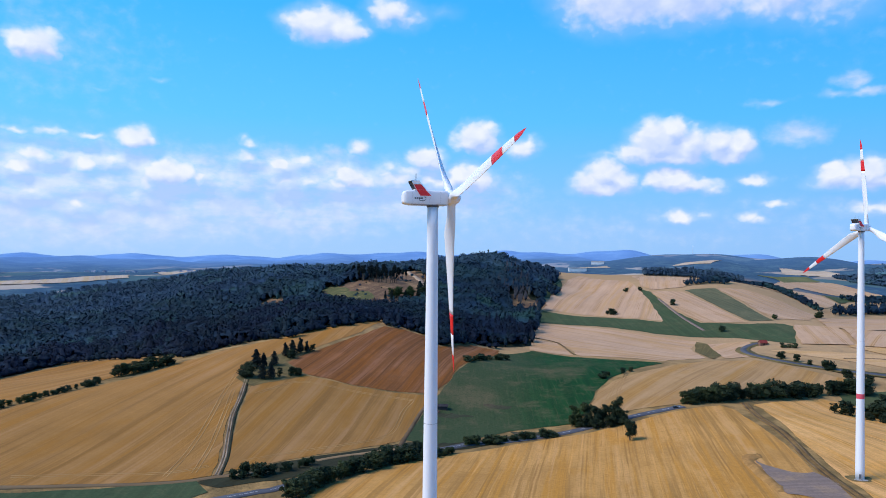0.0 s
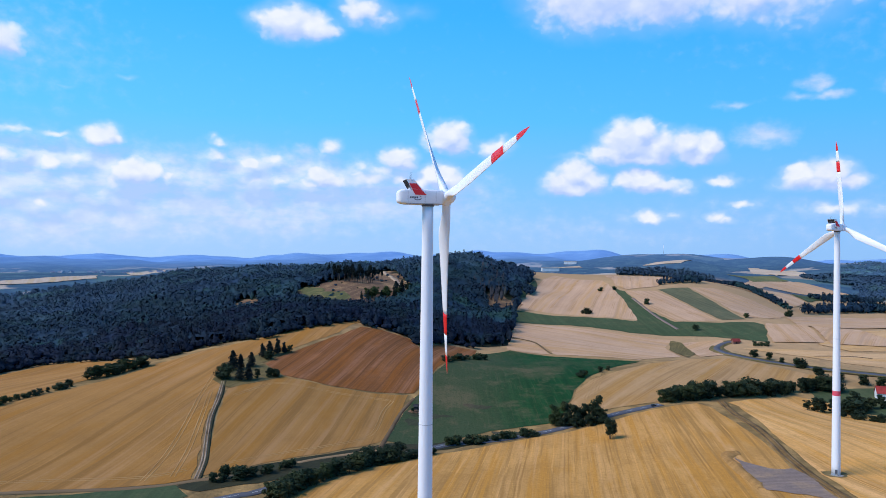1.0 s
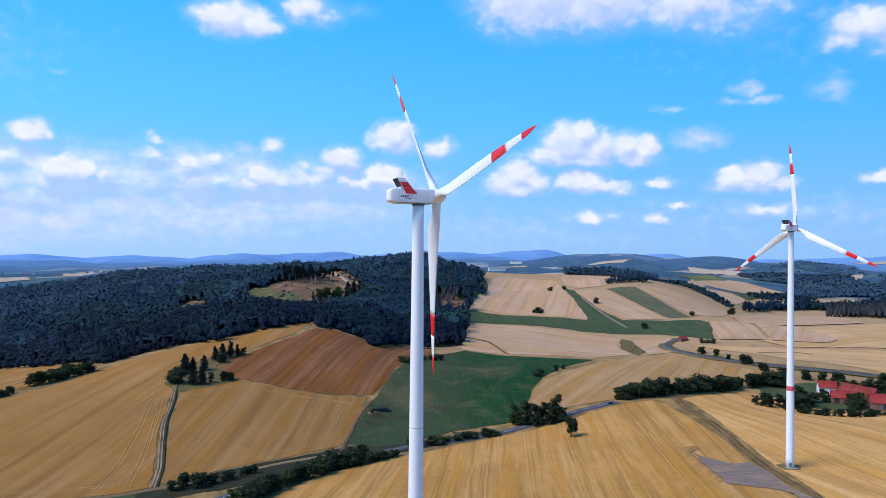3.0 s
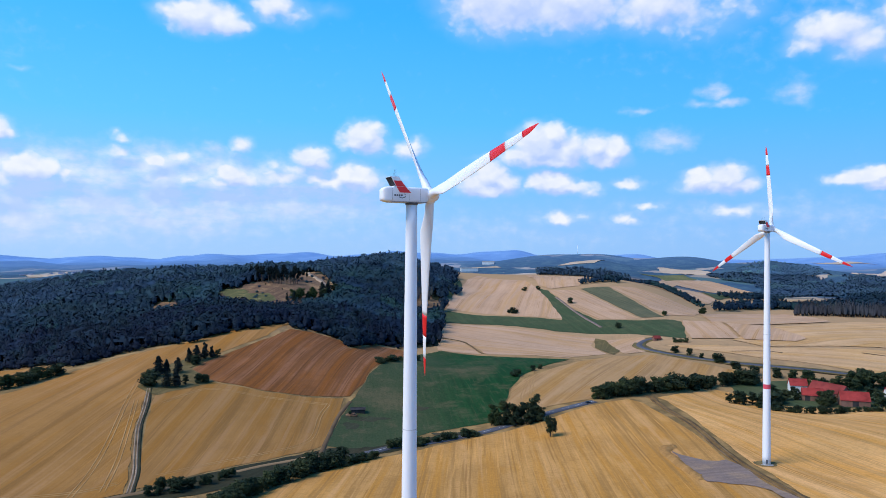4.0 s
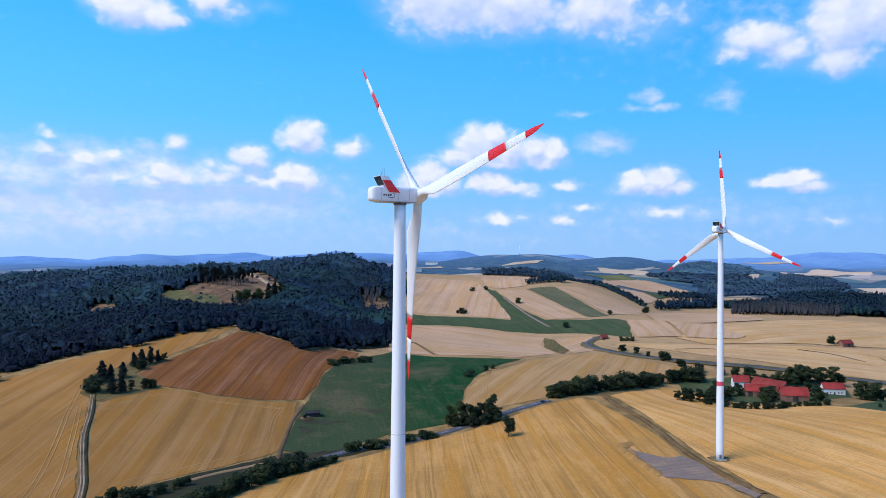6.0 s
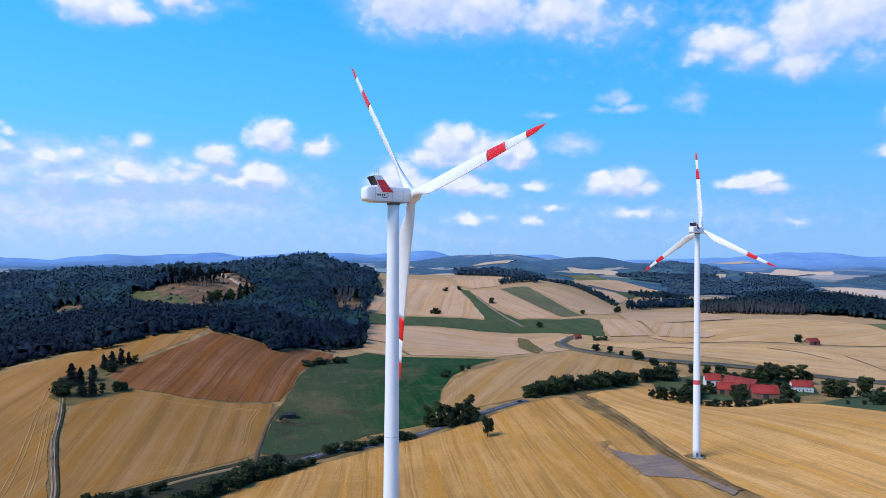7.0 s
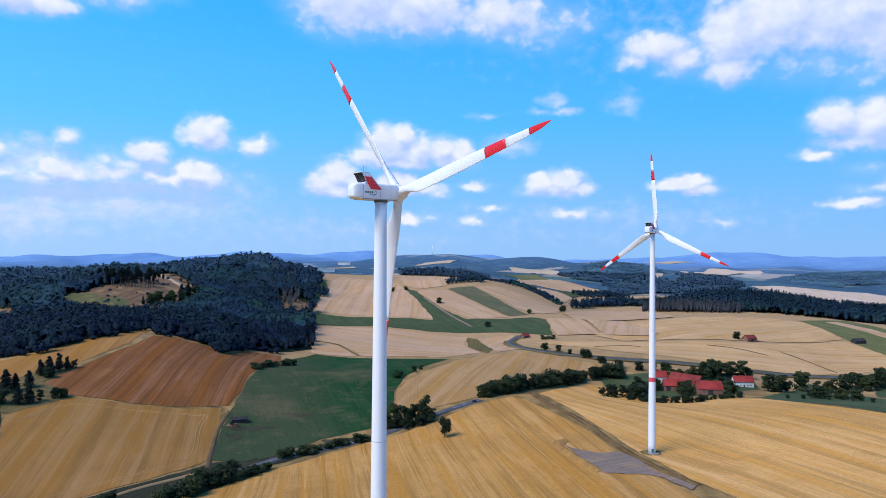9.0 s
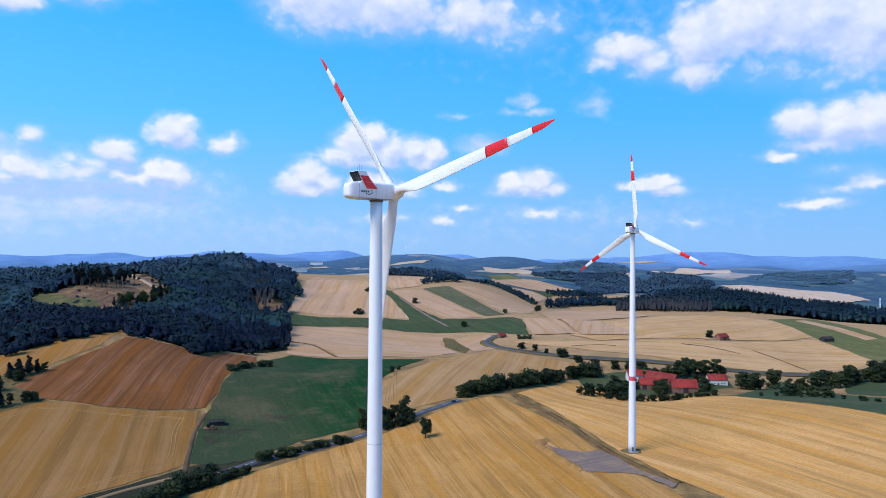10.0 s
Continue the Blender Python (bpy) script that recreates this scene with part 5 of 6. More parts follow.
def core(lobes, shrink=0.8):
    """Eight-sided bodies inside the lobes, so that the crown is not see-through."""
    out = []
    for x, y, z, rx, rz in lobes:
        p = np.array([(1, 0, 0), (0, 1, 0), (-1, 0, 0), (0, -1, 0), (0, 0, 1), (0, 0, -1)], float) * (rx * shrink, rx * shrink, rz * shrink) + (x, y, z)
        for a, b in ((0, 1), (1, 2), (2, 3), (3, 0)):
            out += [[p[a], p[b], p[4], p[4]], [p[b], p[a], p[5], p[5]]]
    return np.array(out)


def quads_to_mesh(name, quads, mat, normals=None):
    quads = np.asarray(quads, np.float32)
    n = len(quads)
    same = np.all(np.abs(quads[:, 2] - quads[:, 3]) < 1e-6, axis=1)
    loose, tri = quads[~same], quads[same][:, :3]
    co = np.concatenate([loose.reshape(-1, 3), tri.reshape(-1, 3)])
    me = bpy.data.meshes.new(name)
    me.vertices.add(len(co))
    me.vertices.foreach_set("co", co.ravel())
    me.loops.add(len(co))
    me.loops.foreach_set("vertex_index", np.arange(len(co), dtype=np.int32))
    me.polygons.add(n)
    starts = np.concatenate([np.arange(len(loose)) * 4, len(loose) * 4 + np.arange(len(tri)) * 3]).astype(np.int32)
    me.polygons.foreach_set("loop_start", starts)
    me.materials.append(mat)
    me.update(calc_edges=True)
    me.validate()
    if normals is not None:
        # leaves shade by the given normals: the round of their crown, leant upward
        normals = np.concatenate([normals[~same].reshape(-1, 3), normals[same][:, :3].reshape(-1, 3)]).astype(np.float32)
        me.polygons.foreach_set("use_smooth", [True] * len(me.polygons))
        me.attributes.new("custom_normal", "FLOAT_VECTOR", "POINT").data.foreach_set("vector", normals.ravel())
    return me


def broad_lobes(high, wide, bush=False):
    lobes = []
    low = 0.08 if bush else 0.12
    for k in range(16):
        h = rng.uniform(low, 0.86)
        reach = wide * 0.72 * math.sqrt(max(0.12, 1 - ((h - 0.48) / 0.5) ** 2)) * rng.uniform(0.45, 1.0)
        a = k * 2.4 + rng.uniform(-0.4, 0.4)
        r = wide * rng.uniform(0.24, 0.40)
        lobes.append((reach * math.cos(a), reach * math.sin(a), high * h, r, r * rng.uniform(0.75, 1.0)))
    lobes.append((0, 0, high * 0.47, wide * 0.66, high * 0.40))
    return lobes


def fir_lobes(high, wide):
    lobes = []
    for k in range(9):
        h = 0.14 + 0.80 * k / 8
        r = wide * (1.04 - h) ** 0.7 * rng.uniform(0.75, 1.15)
        lobes.append((rng.uniform(-0.7, 0.7), rng.uniform(-0.7, 0.7), high * h, max(0.5, r), high * 0.10))
    return lobes


def limb(bm, a, b, r1, r2, sides=7):
    a, b = Vector(a), Vector(b)
    turn = (b - a).to_track_quat("Z", "Y").to_matrix().to_4x4()
    lathe(bm, [(r1, 0), ((r1 + r2) / 2 * 0.95, (b - a).length * 0.5), (r2, (b - a).length)], sides, Matrix.Translation(a) @ turn)


def tree_model(name, label, category, high, wide, kind):
    root = thing(name, label, category, (0, 0, 0))
    lobes = fir_lobes(high, wide) if kind == "fir" else broad_lobes(high, wide, kind == "bush")
    if kind == "pine":
        lobes = [(x * wide, y * wide, z * high, wide * 0.75, high * 0.13) for x, y, z in ((0, 0, 0.92), (0.4, 0.1, 0.8), (-0.3, 0.35, 0.76), (-0.1, -0.4, 0.70), (0.2, 0.3, 0.66))]
    trunk = bmesh.new()
    r = high * 0.022 + 0.06
    lean = rng.uniform(-0.3, 0.3, 2)
    limb(trunk, (0, 0, -0.6), (lean[0], lean[1], high * 0.5), r * 1.3, r * 0.7, 9)
    limb(trunk, (lean[0], lean[1], high * 0.48), (lean[0], lean[1], high * 0.9), r * 0.7, r * 0.15)
    if kind not in ("fir", "pine"):
        for x, y, z, _, _ in lobes[:7]:
            limb(trunk, (lean[0] * 0.6, lean[1] * 0.6, max(0.15 * high, z * 0.6)), (x * 0.9, y * 0.9, z), r * 0.45, r * 0.12, 6)
    part("trunk", trunk, bark, root)
    count = {"fir": 1400, "broad": 2000, "bush": 1100, "pine": 500}[kind]
    size = {"fir": 0.050, "broad": 0.040, "bush": 0.07, "pine": 0.06}[kind] * high ** 0.85
    quads = np.concatenate([leaf_cloud(lobes, count, max(0.22, size)), core(lobes, 0.72)])
    me = quads_to_mesh("crown", quads, oak_leaves if kind in ("broad", "bush") else dark_leaves)
    crown = new("crown", me)
    crown.parent = root
    return root


MODELS = {
    "broad": [tree_model("tree", "leafy green deciduous tree with a rounded crown", "tree", h, w, "broad") for h, w in ((14, 5.2), (13, 6.0), (15, 4.8), (12, 5.6))],
    "fir": [tree_model("conifer", "dark green conifer with a pointed crown", "tree", h, w, "fir") for h, w in ((16, 4.2), (15, 5.0), (17, 4.5))],
    "bush": [tree_model("bush", "dense dark green bush", "bush", h, w, "bush") for h, w in ((6, 3.8), (5, 4.2), (6.5, 3.6))],
    "pine": [tree_model("pine", "tall pine with a bare trunk and high crown", "tree", h, w, "pine") for h, w in ((20, 2.6), (22, 2.9))],
}
used = set()


def plant(kind, x, y, high, wide=1.0, label="", group=""):
    models = MODELS[kind]
    k = int(rng.integers(0, len(models)))
    src = models[k]
    tall = {"broad": (14, 13, 15, 12), "fir": (16, 15, 17), "bush": (6, 5, 6.5), "pine": (20, 22)}[kind][k]
    s = high / tall
    m = pose(x, y, gz(x, y) + 0.1, 0, 0, float(rng.uniform(0, 360)))
    if (kind, k) in used:
        ob = copy_thing(src, m)
    else:
        used.add((kind, k))
        ob = src
        ob.matrix_basis = m
    ob.scale = (s * wide, s * wide, s)
    return tagged(ob, label, "", group)


def row(kind, points, gap, high, spread, label, group, wide=1.0):
    """Plants along a line, unevenly spaced."""
    line = spline(points, 1.0)
    run, nxt = 0.0, 0.0
    for a, b in zip(line, line[1:]):
        run += (b - a).length
        if run >= nxt:
            nxt = run + gap * float(rng.uniform(0.7, 1.3))
            o = rng.uniform(-spread, spread, 2)
            one = kind if isinstance(kind, str) else kind[int(rng.integers(0, len(kind)))]
            plant(one, a.x + o[0], a.y + o[1], high * float(rng.uniform(0.7, 1.25)), wide * float(rng.uniform(0.85, 1.2)), label, group)


plant("broad", 66, 461, 15.0, 0.95, "single leafy tree alone in the grain field")
for x, y, h in ((36, 512, 15), (44, 508, 18), (41, 500, 12), (50, 503, 16), (55, 508, 17), (60, 503, 13), (64, 511, 20), (33, 504, 10), (57, 497, 9), (47, 495, 8), (68, 505, 12)):
    plant("broad", x, y, h * 0.88, 0.95, "dark leafy tree in the copse beside the road", "copse beside the road")
for x, y, h in ((38, 503, 6), (45, 501, 6), (52, 499, 5), (60, 499, 6), (66, 503, 6), (34, 509, 6)):
    plant("bush", x, y, h, 1.2, "dense dark bush at the foot of the copse", "copse beside the road")
row("bush", [(-74, 396), (-64, 407), (-54, 420), (-44, 435)], 3.4, 4.2, 1.5, "low dark bush at the field edge", "roadside hedge", 1.3)
row(("broad", "bush"), [(-108, 328), (-104, 343), (-94, 365), (-83, 382), (-72, 404), (-61, 422)], 2.4, 7.5, 3.0, "dark leafy hedge tree along the road", "roadside hedge", 1.25)
row(("bush", "broad"), [(-150, 358), (-138, 366), (-124, 378), (-112, 388)], 3.4, 5.5, 3.0, "dark scrub along the road bank", "roadside hedge", 1.3)
row("bush", [(-36, 458), (-14, 469), (8, 478), (20, 484)], 5.0, 5.0, 1.5, "low dark bush along the road", "roadside hedge", 1.3)
row(("broad", "broad", "bush"), [(121, 551), (142, 561), (171, 580), (219, 618), (258, 639), (284, 648)], 3.2, 10.5, 3.0, "dark leafy tree in the row behind the field", "tree row behind the field", 1.15)
row("bush", [(-348, 350), (-332, 382), (-322, 414), (-315, 435), (-312, 454), (-305, 480), (-304, 491)], 4.5, 4.0, 1.0, "low dark hedge bush between grain fields", "field hedge", 1.2)
row(("broad", "bush"), [(-305, 513), (-300, 523), (-294, 541), (-289, 564)], 4.0, 9.0, 2.5, "leafy hedge tree between grain fields", "field hedge", 1.2)
CLUMP = [(-207, 524, 11, "bush"), (-209, 548, 17, "fir"), (-205, 553, 13, "fir"), (-199, 560, 13, "fir"), (-214, 540, 8, "bush"), (-195, 524, 13, "fir"), (-190, 527, 15, "fir"), (-185, 533, 9, "broad"),
         (-178, 540, 8, "bush"), (-174, 543, 7, "bush"), (-199, 588, 13, "fir"), (-195, 594, 14, "fir"), (-190, 600, 15, "fir"), (-186, 604, 11, "fir"), (-182, 608, 8, "broad"), (-193, 583, 9, "bush")]
for x, y, h, kind in CLUMP:
    plant(kind, x, y, h * 0.86, 1.25 if kind == "fir" else 1.1, "dark tree in the grove between grain fields", "grove between the fields")
for x, y, h in ((254, 753, 7), (263, 736, 7), (280, 706, 9), (288, 686, 7), (298, 668, 8), (316, 661, 9), (330, 658, 8), (270, 722, 5), (345, 660, 8)):
    plant("bush", x, y, h, 1.1, "round dark bush along the lane", "bushes along the lane")
for x, y, h in ((274, 806, 5), (284, 800, 5), (279, 803, 4), (116, 982, 8), (110, 985, 5), (152, 1116, 6), (171, 1108, 6), (233, 890, 7), (312, 949, 6), (86, 647, 5), (67, 626, 6), (72, 634, 4), (94, 655, 4), (200, 1010, 8),
                (-66, 523, 3), (505, 765, 9), (117, 551, 4), (390, 1010, 9), (384, 1004, 7)):
    plant("bush", x, y, h, 1.1, "single dark bush at a field edge", "scattered bushes")
row("bush", [(-52, 655), (-40, 672), (-28, 690), (-12, 705)], 6, 5.0, 1.5, "dark bush between ploughed field and meadow", "meadow hedge", 1.3)
# trees round the farm and in the valley behind the field
row(("broad", "broad", "bush"), [(232, 572), (249, 571), (263, 572), (280, 590)], 5.5, 11, 4, "dense dark tree beside the farm", "trees round the farm", 1.25)
row("broad", [(330, 632), (351, 628), (370, 632), (386, 638)], 7, 14.5, 4, "tall dark tree behind the farm roofs", "trees round the farm", 1.3)
row("broad", [(375, 640), (403, 640), (425, 634)], 7, 15, 4, "tall dark tree behind the white house", "trees round the farm", 1.3)
row("broad", [(350, 592), (356, 580), (352, 565)], 6, 12, 3, "dark tree beside the barn", "trees round the farm", 1.2)
row(("bush", "broad"), [(250, 556), (260, 545), (270, 535), (285, 530), (303, 534)], 3.6, 5.5, 2.0, "bush in front of the farm buildings", "trees round the farm", 1.3)
row("bush", [(306, 540), (330, 541), (344, 545), (352, 555)], 3.8, 3.4, 1.5, "bush in front of the farm buildings", "trees round the farm", 1.3)
row("broad", [(272, 588), (290, 598), (303, 606)], 6, 13, 3, "dense dark tree beside the farm", "trees round the farm", 1.25)
for x, y, h in ((310, 577, 12), (314, 572, 10), (307, 568, 9), (318, 580, 13)):
    plant("broad", x, y, h, 1.1, "dark tree in the farm yard", "trees round the farm")
row(("broad", "broad", "bush"), [(400, 578), (409, 576), (420, 580)], 5, 14, 3, "dark tree in the valley meadow", "valley trees", 1.2)
row(("broad", "bush"), [(445, 590), (450, 592)], 6, 15, 2, "dark tree in the valley meadow", "valley trees", 0.9)
row("broad", [(428, 552), (437, 545), (446, 540)], 6, 19, 3, "tall dark tree in the valley meadow", "valley trees", 1.05)
row(("broad", "bush"), [(392, 520), (404, 512), (414, 505), (422, 498)], 6, 9, 3, "dark tree beside the meadow edge", "valley trees", 1.2)
row("bush", [(370, 520), (392, 500), (410, 480), (430, 455)], 13, 3.5, 3, "low bush at the meadow edge", "valley trees", 1.2)
row("broad", [(515, 590), (554, 595), (580, 592), (623, 585), (660, 580)], 7, 18, 7, "dense dark tree at the meadow edge", "valley trees", 1.4)

row("pine", [(-234, 992), (-212, 984), (-192, 986), (-174, 996)], 4.0, 18, 3, "tall bare-trunked pine above the clearing", "pines above the clearing")
row("pine", [(-240, 1016), (-215, 1006), (-192, 1014), (-172, 1030)], 2.6, 17, 7, "tall bare-trunked pine above the clearing", "pines above the clearing")
row("bush", [(-262, 1010), (-240, 990), (-205, 960), (-170, 950)], 26, 2.6, 9, "young dark bush on the cleared slope", "saplings on the slope")
row(("fir", "broad"), [(-178, 905), (-160, 925), (-142, 950), (-130, 985)], 6, 14, 6, "dark spruce below the clearing", "spruces below the clearing")

# ---- forests ----
def inside(px, py, poly):
    hit = np.zeros(len(px), bool)
    for (x1, y1), (x2, y2) in zip(poly, poly[1:] + poly[:1]):
        if y1 != y2:
            hit ^= ((y1 > py) != (y2 > py)) & (px < (x2 - x1) * (py - y1) / (y2 - y1) + x1)
    return hit


def scatter(poly, gap, holes=()):
    xs, ys = [p[0] for p in poly], [p[1] for p in poly]
    gx, gy = np.meshgrid(np.arange(min(xs), max(xs), gap), np.arange(min(ys), max(ys), gap))
    px, py = gx.ravel() + rng.uniform(-0.45, 0.45, gx.size) * gap, gy.ravel() + rng.uniform(-0.45, 0.45, gx.size) * gap
    keep = inside(px, py, poly)
    for h in holes:
        keep &= ~inside(px, py, h)
    return px[keep], py[keep]


def forest(name, places, label, mat, kinds, high, wide, count, size, spread=0.2):
    """A wood as one mass of crowns: each tree a cluster of leaf sheets round a dark body."""
    px, py = places
    base = []
    for k in range(8):
        if kinds[k % len(kinds)] == "fir":
            h, w = high * 1.12, wide * 0.66
            lobes = [(0, 0, 0.30 * h, w, 0.20 * h), (0, 0, 0.48 * h, 0.78 * w, 0.18 * h), (0, 0, 0.66 * h, 0.54 * w, 0.16 * h), (0, 0, 0.84 * h, 0.28 * w, 0.15 * h)]
            inner = core([(0, 0, 0.42 * h, 0.85 * w, 0.5 * h)], 0.9)
            sheets = leaf_cloud(lobes, count, size * 0.75, 0.25, 0.85)
        else:
            h, w = high, wide
            lobes = [(0.36 * w * math.cos(a), 0.36 * w * math.sin(a), h * (0.66 + 0.07 * math.sin(2 * a + k)), 0.62 * w, 0.22 * h) for a in (0.3, 1.9, 3.4, 5.0)] + [(0.1 * w, 0, 0.76 * h, 0.6 * w, 0.22 * h)]
            inner = core([(0, 0, 0.5 * h, 0.95 * w, 0.42 * h)], 0.9)
            sheets = leaf_cloud(lobes, count, size, 0.2, 0.88)
        base.append(np.concatenate([sheets, inner]))
    all_quads, all_normals = [], []
    # stands of like trees, some taller than others
    stand = np.array([noise.noise((x * 0.011, y * 0.011, 2.0)) for x, y in zip(px, py)])
    tall = 1.0 + 0.38 * np.array([noise.noise((x * 0.016, y * 0.016, 9.0)) for x, y in zip(px, py)])
    which = np.where(rng.random(len(px)) < 0.35, rng.integers(0, 8, len(px)), np.clip(((stand + 0.6) * 6.6).astype(int), 0, 7))
    pz = ground_z(px, py)
    for k in range(8):
        idx = np.where(which == k)[0]
        if not len(idx):
            continue
        s = (rng.uniform(1 - spread, 1 + spread, len(idx)) * tall[idx])[:, None, None]
        a = rng.uniform(0, 2 * math.pi, len(idx))
        q = base[k][None]
        ca, sa = np.cos(a)[:, None, None], np.sin(a)[:, None, None]
        x = (q[..., 0] * ca - q[..., 1] * sa) * s + px[idx][:, None, None]
        y = (q[..., 0] * sa + q[..., 1] * ca) * s + py[idx][:, None, None]
        z = q[..., 2] * s + pz[idx][:, None, None] - 0.5
        all_quads.append(np.stack([x, y, z], -1).reshape(-1, 4, 3))
        out = np.stack([x - px[idx][:, None, None], y - py[idx][:, None, None], (q[..., 2] - 0.25 * high) * s * 1.1], -1)
        out /= np.linalg.norm(out, axis=-1, keepdims=True) + 1e-6
        # normals leant upward so that crown undersides render less dark
        out[..., 2] += 0.9
        out /= np.linalg.norm(out, axis=-1, keepdims=True) + 1e-6
        all_normals.append(out.reshape(-1, 4, 3))
    ob = new(name, quads_to_mesh(name, np.concatenate(all_quads), mat, np.concatenate(all_normals)))
    return tagged(ob, label, "forest", kind="stuff")


EDGE = [(-416, 410), (-472, 605), (-471, 650), (-453, 684), (-411, 685), (-361, 665), (-333, 652), (-293, 602), (-274, 640), (-246, 653), (-214, 662), (-200, 687), (-172, 710), (-147, 754), (-140, 729), (-122, 732), (-93, 726), (-81, 700), (-61, 763), (-26, 778)]
MAIN = EDGE + [(8, 800), (18, 900), (22, 1000), (30, 1080), (40, 1180), (60, 1260), (40, 1340), (-100, 1350), (-400, 1370), (-560, 1450), (-850, 1500), (-1150, 1260), (-1080, 1050), (-1000, 950), (-700, 640), (-480, 420)]
CLEARING = [(-268, 946), (-246, 958), (-224, 993), (-207, 1019), (-216, 1169), (-180, 1180), (-146, 1060), (-124, 1000), (-124, 940), (-161, 874), (-197, 827), (-230, 849), (-271, 918)]
CLEARING_LOW = [(-360, 943), (-347, 962), (-305, 911), (-290, 832), (-325, 861)]
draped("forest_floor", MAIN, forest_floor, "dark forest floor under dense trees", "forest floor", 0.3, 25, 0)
draped("cleared_slope", CLEARING, cleared, "bare brown cleared slope in the forest", "clearing", 0.8, 8, 16)
draped("clearing_grass", [(-288, 967), (-261, 962), (-227, 935), (-202, 935), (-194, 907), (-206, 871), (-236, 886)], dry_grass, "yellow-green grass in the clearing", "clearing", 1.1, 6, 16)
draped("cleared_slope", CLEARING_LOW, cleared, "small bare clearing in the forest", "clearing", 0.8, 8, 14)
sandy = grass("pale sandy track", (0.42, 0.30, 0.19), (0.60, 0.46, 0.30), 0.9, 40)
ribbon("sandy_track", [(-190, 1176), (-184, 1140), (-166, 1082), (-146, 1024), (-130, 975)], 8.0, sandy, "pale sandy track up the cleared slope", "path", lift=1.4, wobble=0.7)
BARE = [(-19, 1048), (5, 1058), (31, 1036), (17, 997), (-10, 985), (-24, 1008)]
draped("cleared_slope", BARE, cleared, "reddish bare slope at the forest edge", "clearing", 0.6, 10, 5)
near_x, near_y = scatter(MAIN, 8.2, (CLEARING, CLEARING_LOW, BARE))
# leaf tone follows distance: painted shade in front, painted haze blue behind
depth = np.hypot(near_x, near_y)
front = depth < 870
forest("forest", (near_x[front], near_y[front]), "dense dark green mixed forest on a hillside", shaded_edge_leaves, ("broad", "broad", "broad", "fir"), 15, 5.6, 120, 0.9)
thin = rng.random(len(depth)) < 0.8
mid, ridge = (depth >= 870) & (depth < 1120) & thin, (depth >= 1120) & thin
forest("forest", (near_x[ridge], near_y[ridge]), "mixed forest on a far ridge, tinted haze blue", hazed_ridge_leaves, ("broad", "broad", "fir", "broad"), 15, 6.0, 50, 1.4, 0.25)
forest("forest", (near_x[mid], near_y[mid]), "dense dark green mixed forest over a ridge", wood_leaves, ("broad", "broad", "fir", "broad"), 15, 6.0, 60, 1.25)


def canopy(reach, label, mat):
    """The lower leaves of the forest as one closed lumpy layer, added to lighten dark gaps between the crowns."""
    return leaf_layer(MAIN, (CLEARING, CLEARING_LOW, BARE), reach, label, mat, 5.0, 10.2, 1.0, 8)


def leaf_layer(ring, holes, reach, label, mat, cell, high, rough, inset):
    px, py = zip(*ring)
    xs, ys = np.arange(min(px), max(px) + cell, cell), np.arange(min(py), max(py) + cell, cell)
    gx, gy = np.meshgrid(xs, ys)
    fx, fy = gx.ravel(), gy.ravel()
    near = np.hypot(fx, fy)
    keep = inside(fx, fy, ring) & (near >= reach[0]) & (near < reach[1])
    for dx, dy in ((inset, 0), (-inset, 0), (0, inset), (0, -inset)):
        keep &= inside(fx + dx, fy + dy, ring)
        for hole in holes:
            keep &= ~inside(fx + dx, fy + dy, hole)
    lump = np.array([2.4 * noise.noise((x * 0.11, y * 0.11, 3.0)) + 1.6 * noise.noise((x * 0.23, y * 0.23, 8.0)) + 4.6 * noise.noise((x * 0.016, y * 0.016, 9.0)) for x, y in zip(fx, fy)])
    z = ground_z(fx, fy) + high + rough * lump
    n = len(xs)
    grid = keep.reshape(gx.shape)
    faces = [(i * n + j, i * n + j + 1, (i + 1) * n + j + 1, (i + 1) * n + j) for i, j in zip(*np.where(grid[:-1, :-1] & grid[1:, :-1] & grid[:-1, 1:] & grid[1:, 1:]))]
    used_verts = sorted({v for f in faces for v in f})
    order = {v: k for k, v in enumerate(used_verts)}
    ob = mesh_object("canopy", [(fx[v], fy[v], z[v]) for v in used_verts], [tuple(order[v] for v in f) for f in faces], mat)
    return tagged(ob, label, "forest", kind="stuff")


canopy((0, 870), "closed dark lower canopy of the forest", shaded_edge_leaves)
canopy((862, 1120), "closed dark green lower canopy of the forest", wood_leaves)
canopy((1112, 1700), "closed lower canopy of the far ridge, tinted haze blue", hazed_ridge_leaves)

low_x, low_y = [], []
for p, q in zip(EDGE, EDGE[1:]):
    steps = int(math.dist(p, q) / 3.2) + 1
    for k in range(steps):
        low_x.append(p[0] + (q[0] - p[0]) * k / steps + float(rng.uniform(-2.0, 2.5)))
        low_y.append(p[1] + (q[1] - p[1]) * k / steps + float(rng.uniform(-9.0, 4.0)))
forest("undergrowth", (np.array(low_x), np.array(low_y)), "dark bushes along the edge of the forest", shaded_edge_leaves, ("broad",), 7, 4.2, 70, 0.9, 0.4)


scrub_x, scrub_y = scatter(CLEARING, 7.0)
some = np.array([noise.noise((x * 0.03, y * 0.03, 6.0)) for x, y in zip(scrub_x, scrub_y)]) + rng.uniform(-0.3, 0.3, len(scrub_x)) > 0.36
forest("scrub", (scrub_x[some], scrub_y[some]), "young dark scrub on the cleared slope", wood_leaves, ("broad",), 3.2, 2.0, 40, 0.7, 0.45)


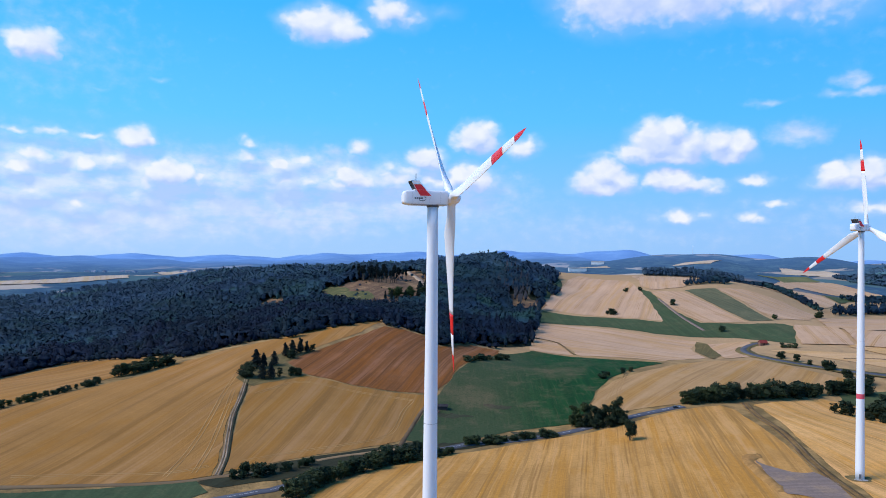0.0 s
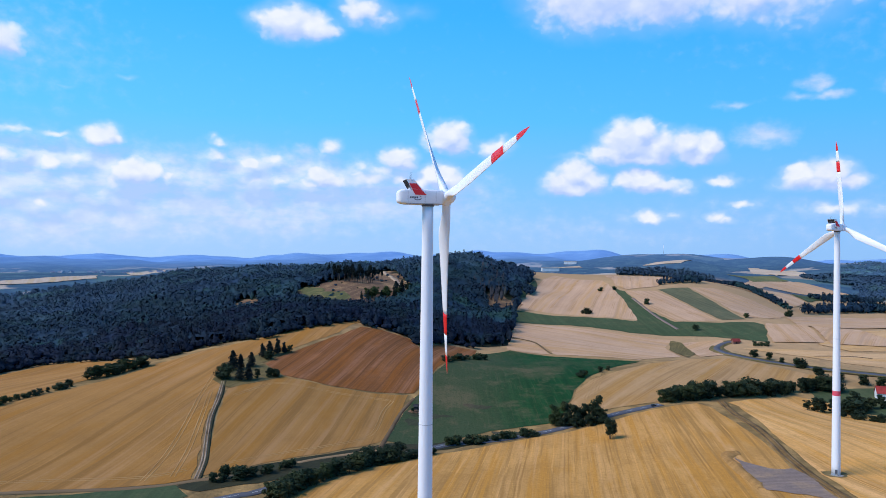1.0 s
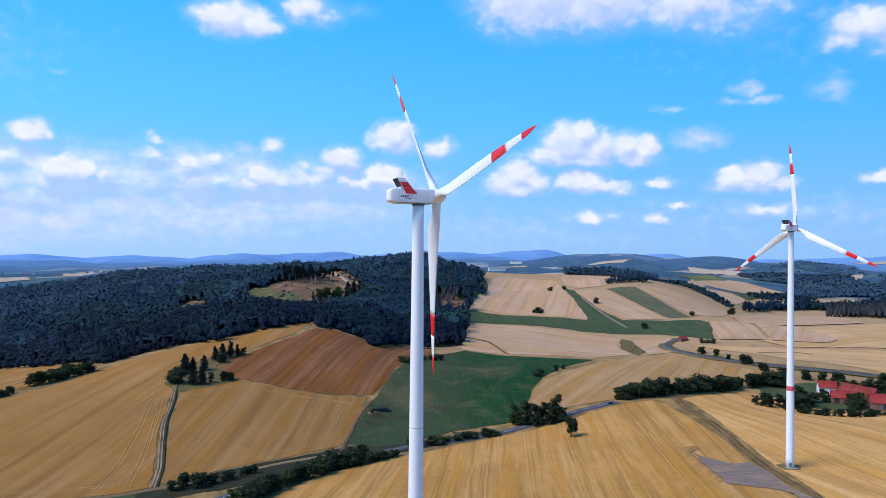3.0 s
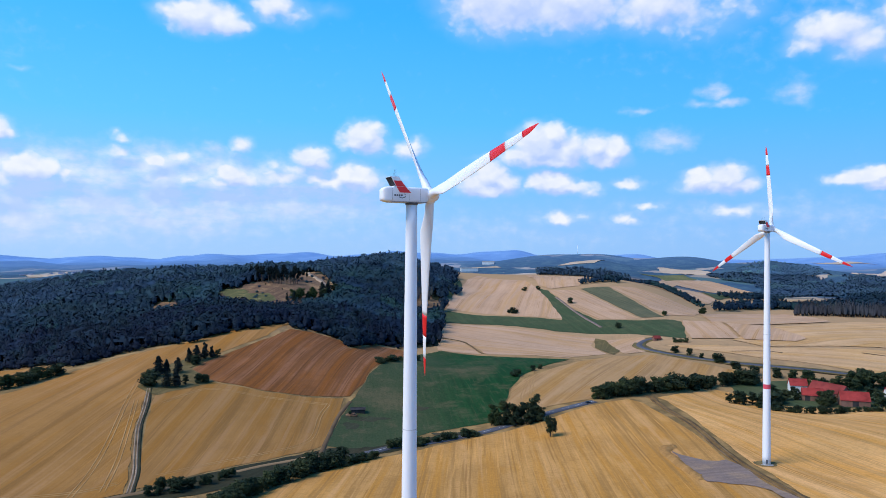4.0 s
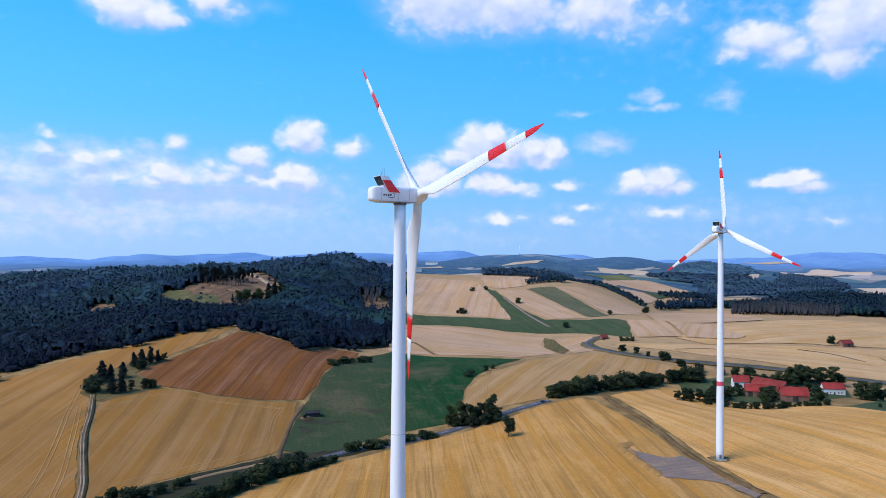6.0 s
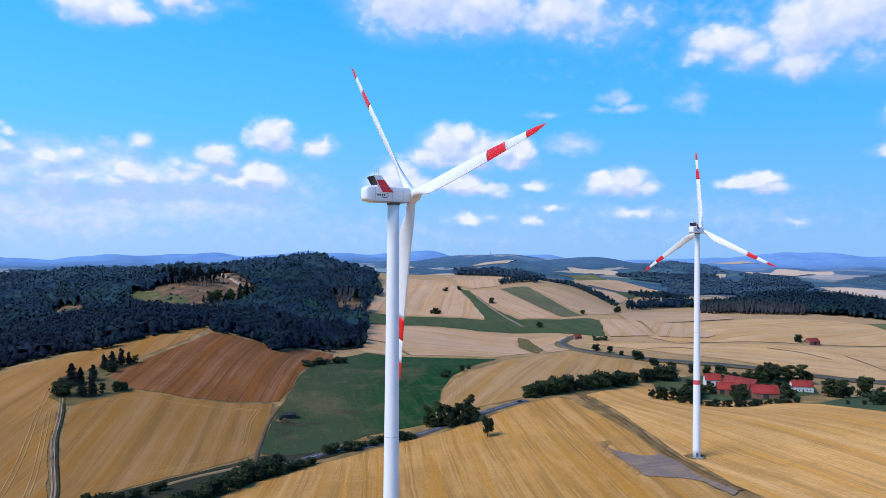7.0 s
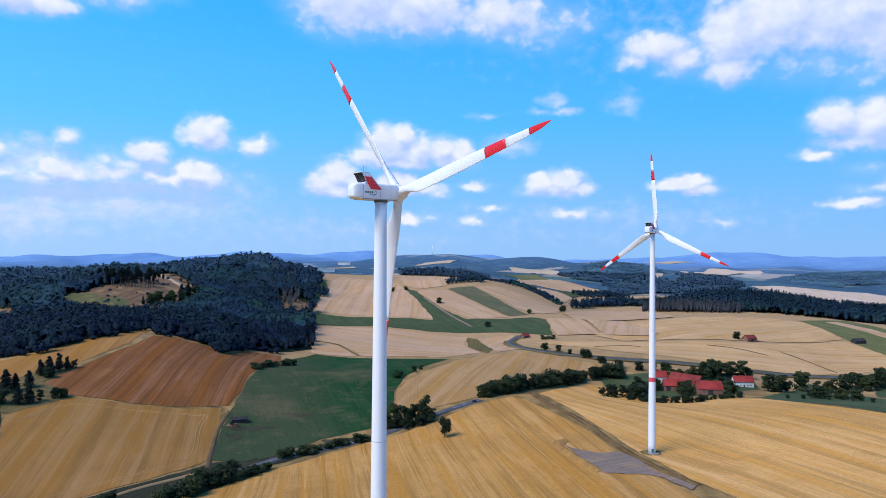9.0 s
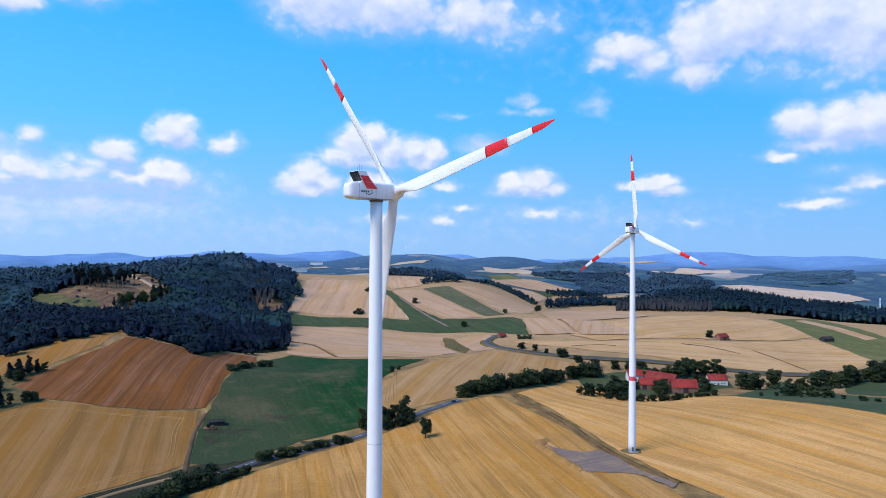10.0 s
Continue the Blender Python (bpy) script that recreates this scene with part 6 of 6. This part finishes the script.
def wood(poly, gap, high, label, mat=wood_leaves, kinds=("broad", "fir"), count=40, size=1.7, wide=6.0):
    forest("wood", scatter(poly, gap), label, mat, kinds, high, wide, count, size)
    if wide > 4.5 and high > 10:
        leaf_layer(poly, (), (0, 9000), "closed lower canopy of a " + label.replace("dark ", "", 1), mat, 5.0, high * 0.6, 0.6, 6)


wood([(-50, 1060), (-10, 1010), (12, 1040), (8, 1110), (-25, 1150)], 9, 16, "dead grey spruces on the hill slope", dead_wood, ("fir",), 36, 0.9, 4.0)
wood([(563, 1070), (620, 1040), (676, 1005), (774, 955), (859, 928), (889, 850), (1013, 905), (1037, 1103), (942, 1267), (791, 1281), (662, 1215)], 8.5, 18, "dark wood behind the golden field on a slope", count=44)
wood([(536, 1040), (593, 1000), (674, 985), (694, 1005), (616, 1045), (560, 1075)], 5.5, 17, "dead grey spruces at the edge of the wood", dead_wood, ("fir",), 36, 0.9, 4.0)
wood([(431, 1075), (504, 1143), (569, 1166), (647, 1204), (693, 1252), (594, 1213), (522, 1181), (472, 1142)], 7, 13, "dark trees at the far field edge", wide=5.5)
wood([(235, 1112), (270, 1122), (300, 1130), (320, 1145), (290, 1150), (245, 1130)], 7, 9, "narrow dark wood between far fields", wide=5)
wood([(239, 1512), (324, 1486), (399, 1381), (429, 1480), (359, 1635), (262, 1641)], 6, 11, "dark wood behind the far stubble field", hazed_leaves, wide=4.5, count=24)
wood([(362, 1320), (380, 1212), (402, 1140), (414, 1085), (428, 1092), (424, 1150), (408, 1225), (392, 1340)], 5.5, 7, "dark tree belt between far fields", wide=3.8)
wood([(48, 1085), (30, 1085), (40, 1150), (56, 1140)], 6.5, 9, "small dark thicket beside the hill", wide=5)
wood([(520, 1260), (600, 1330), (680, 1380), (690, 1350), (620, 1290), (540, 1225)], 9, 10, "dark tree belt beyond the far fields", wide=5)


def hill_woods(ring, gap, label, mat=far_hazed_leaves):
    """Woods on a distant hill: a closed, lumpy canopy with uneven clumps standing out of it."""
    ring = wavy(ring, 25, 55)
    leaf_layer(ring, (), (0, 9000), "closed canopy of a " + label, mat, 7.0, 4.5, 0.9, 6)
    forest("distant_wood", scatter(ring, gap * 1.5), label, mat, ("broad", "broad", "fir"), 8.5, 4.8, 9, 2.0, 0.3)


hill_woods([(946, 2165), (1075, 2328), (1217, 2455), (1306, 2407), (1272, 2199), (1208, 2033), (1030, 1857), (1010, 2056)], 6.5, "wooded hill in the distance, tinted haze blue")
hill_woods([(1458, 1840), (1805, 2107), (2022, 2239), (2230, 2223), (1717, 1726), (1510, 1690), (1450, 1729)], 7, "wood on a far rise, tinted haze blue")
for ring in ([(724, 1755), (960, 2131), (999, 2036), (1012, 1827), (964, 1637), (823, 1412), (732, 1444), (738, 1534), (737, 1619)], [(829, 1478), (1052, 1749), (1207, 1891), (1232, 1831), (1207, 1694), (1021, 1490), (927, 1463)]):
    hill_woods(ring, 6, "dark wood on a far slope, tinted haze blue", hazed_leaves)
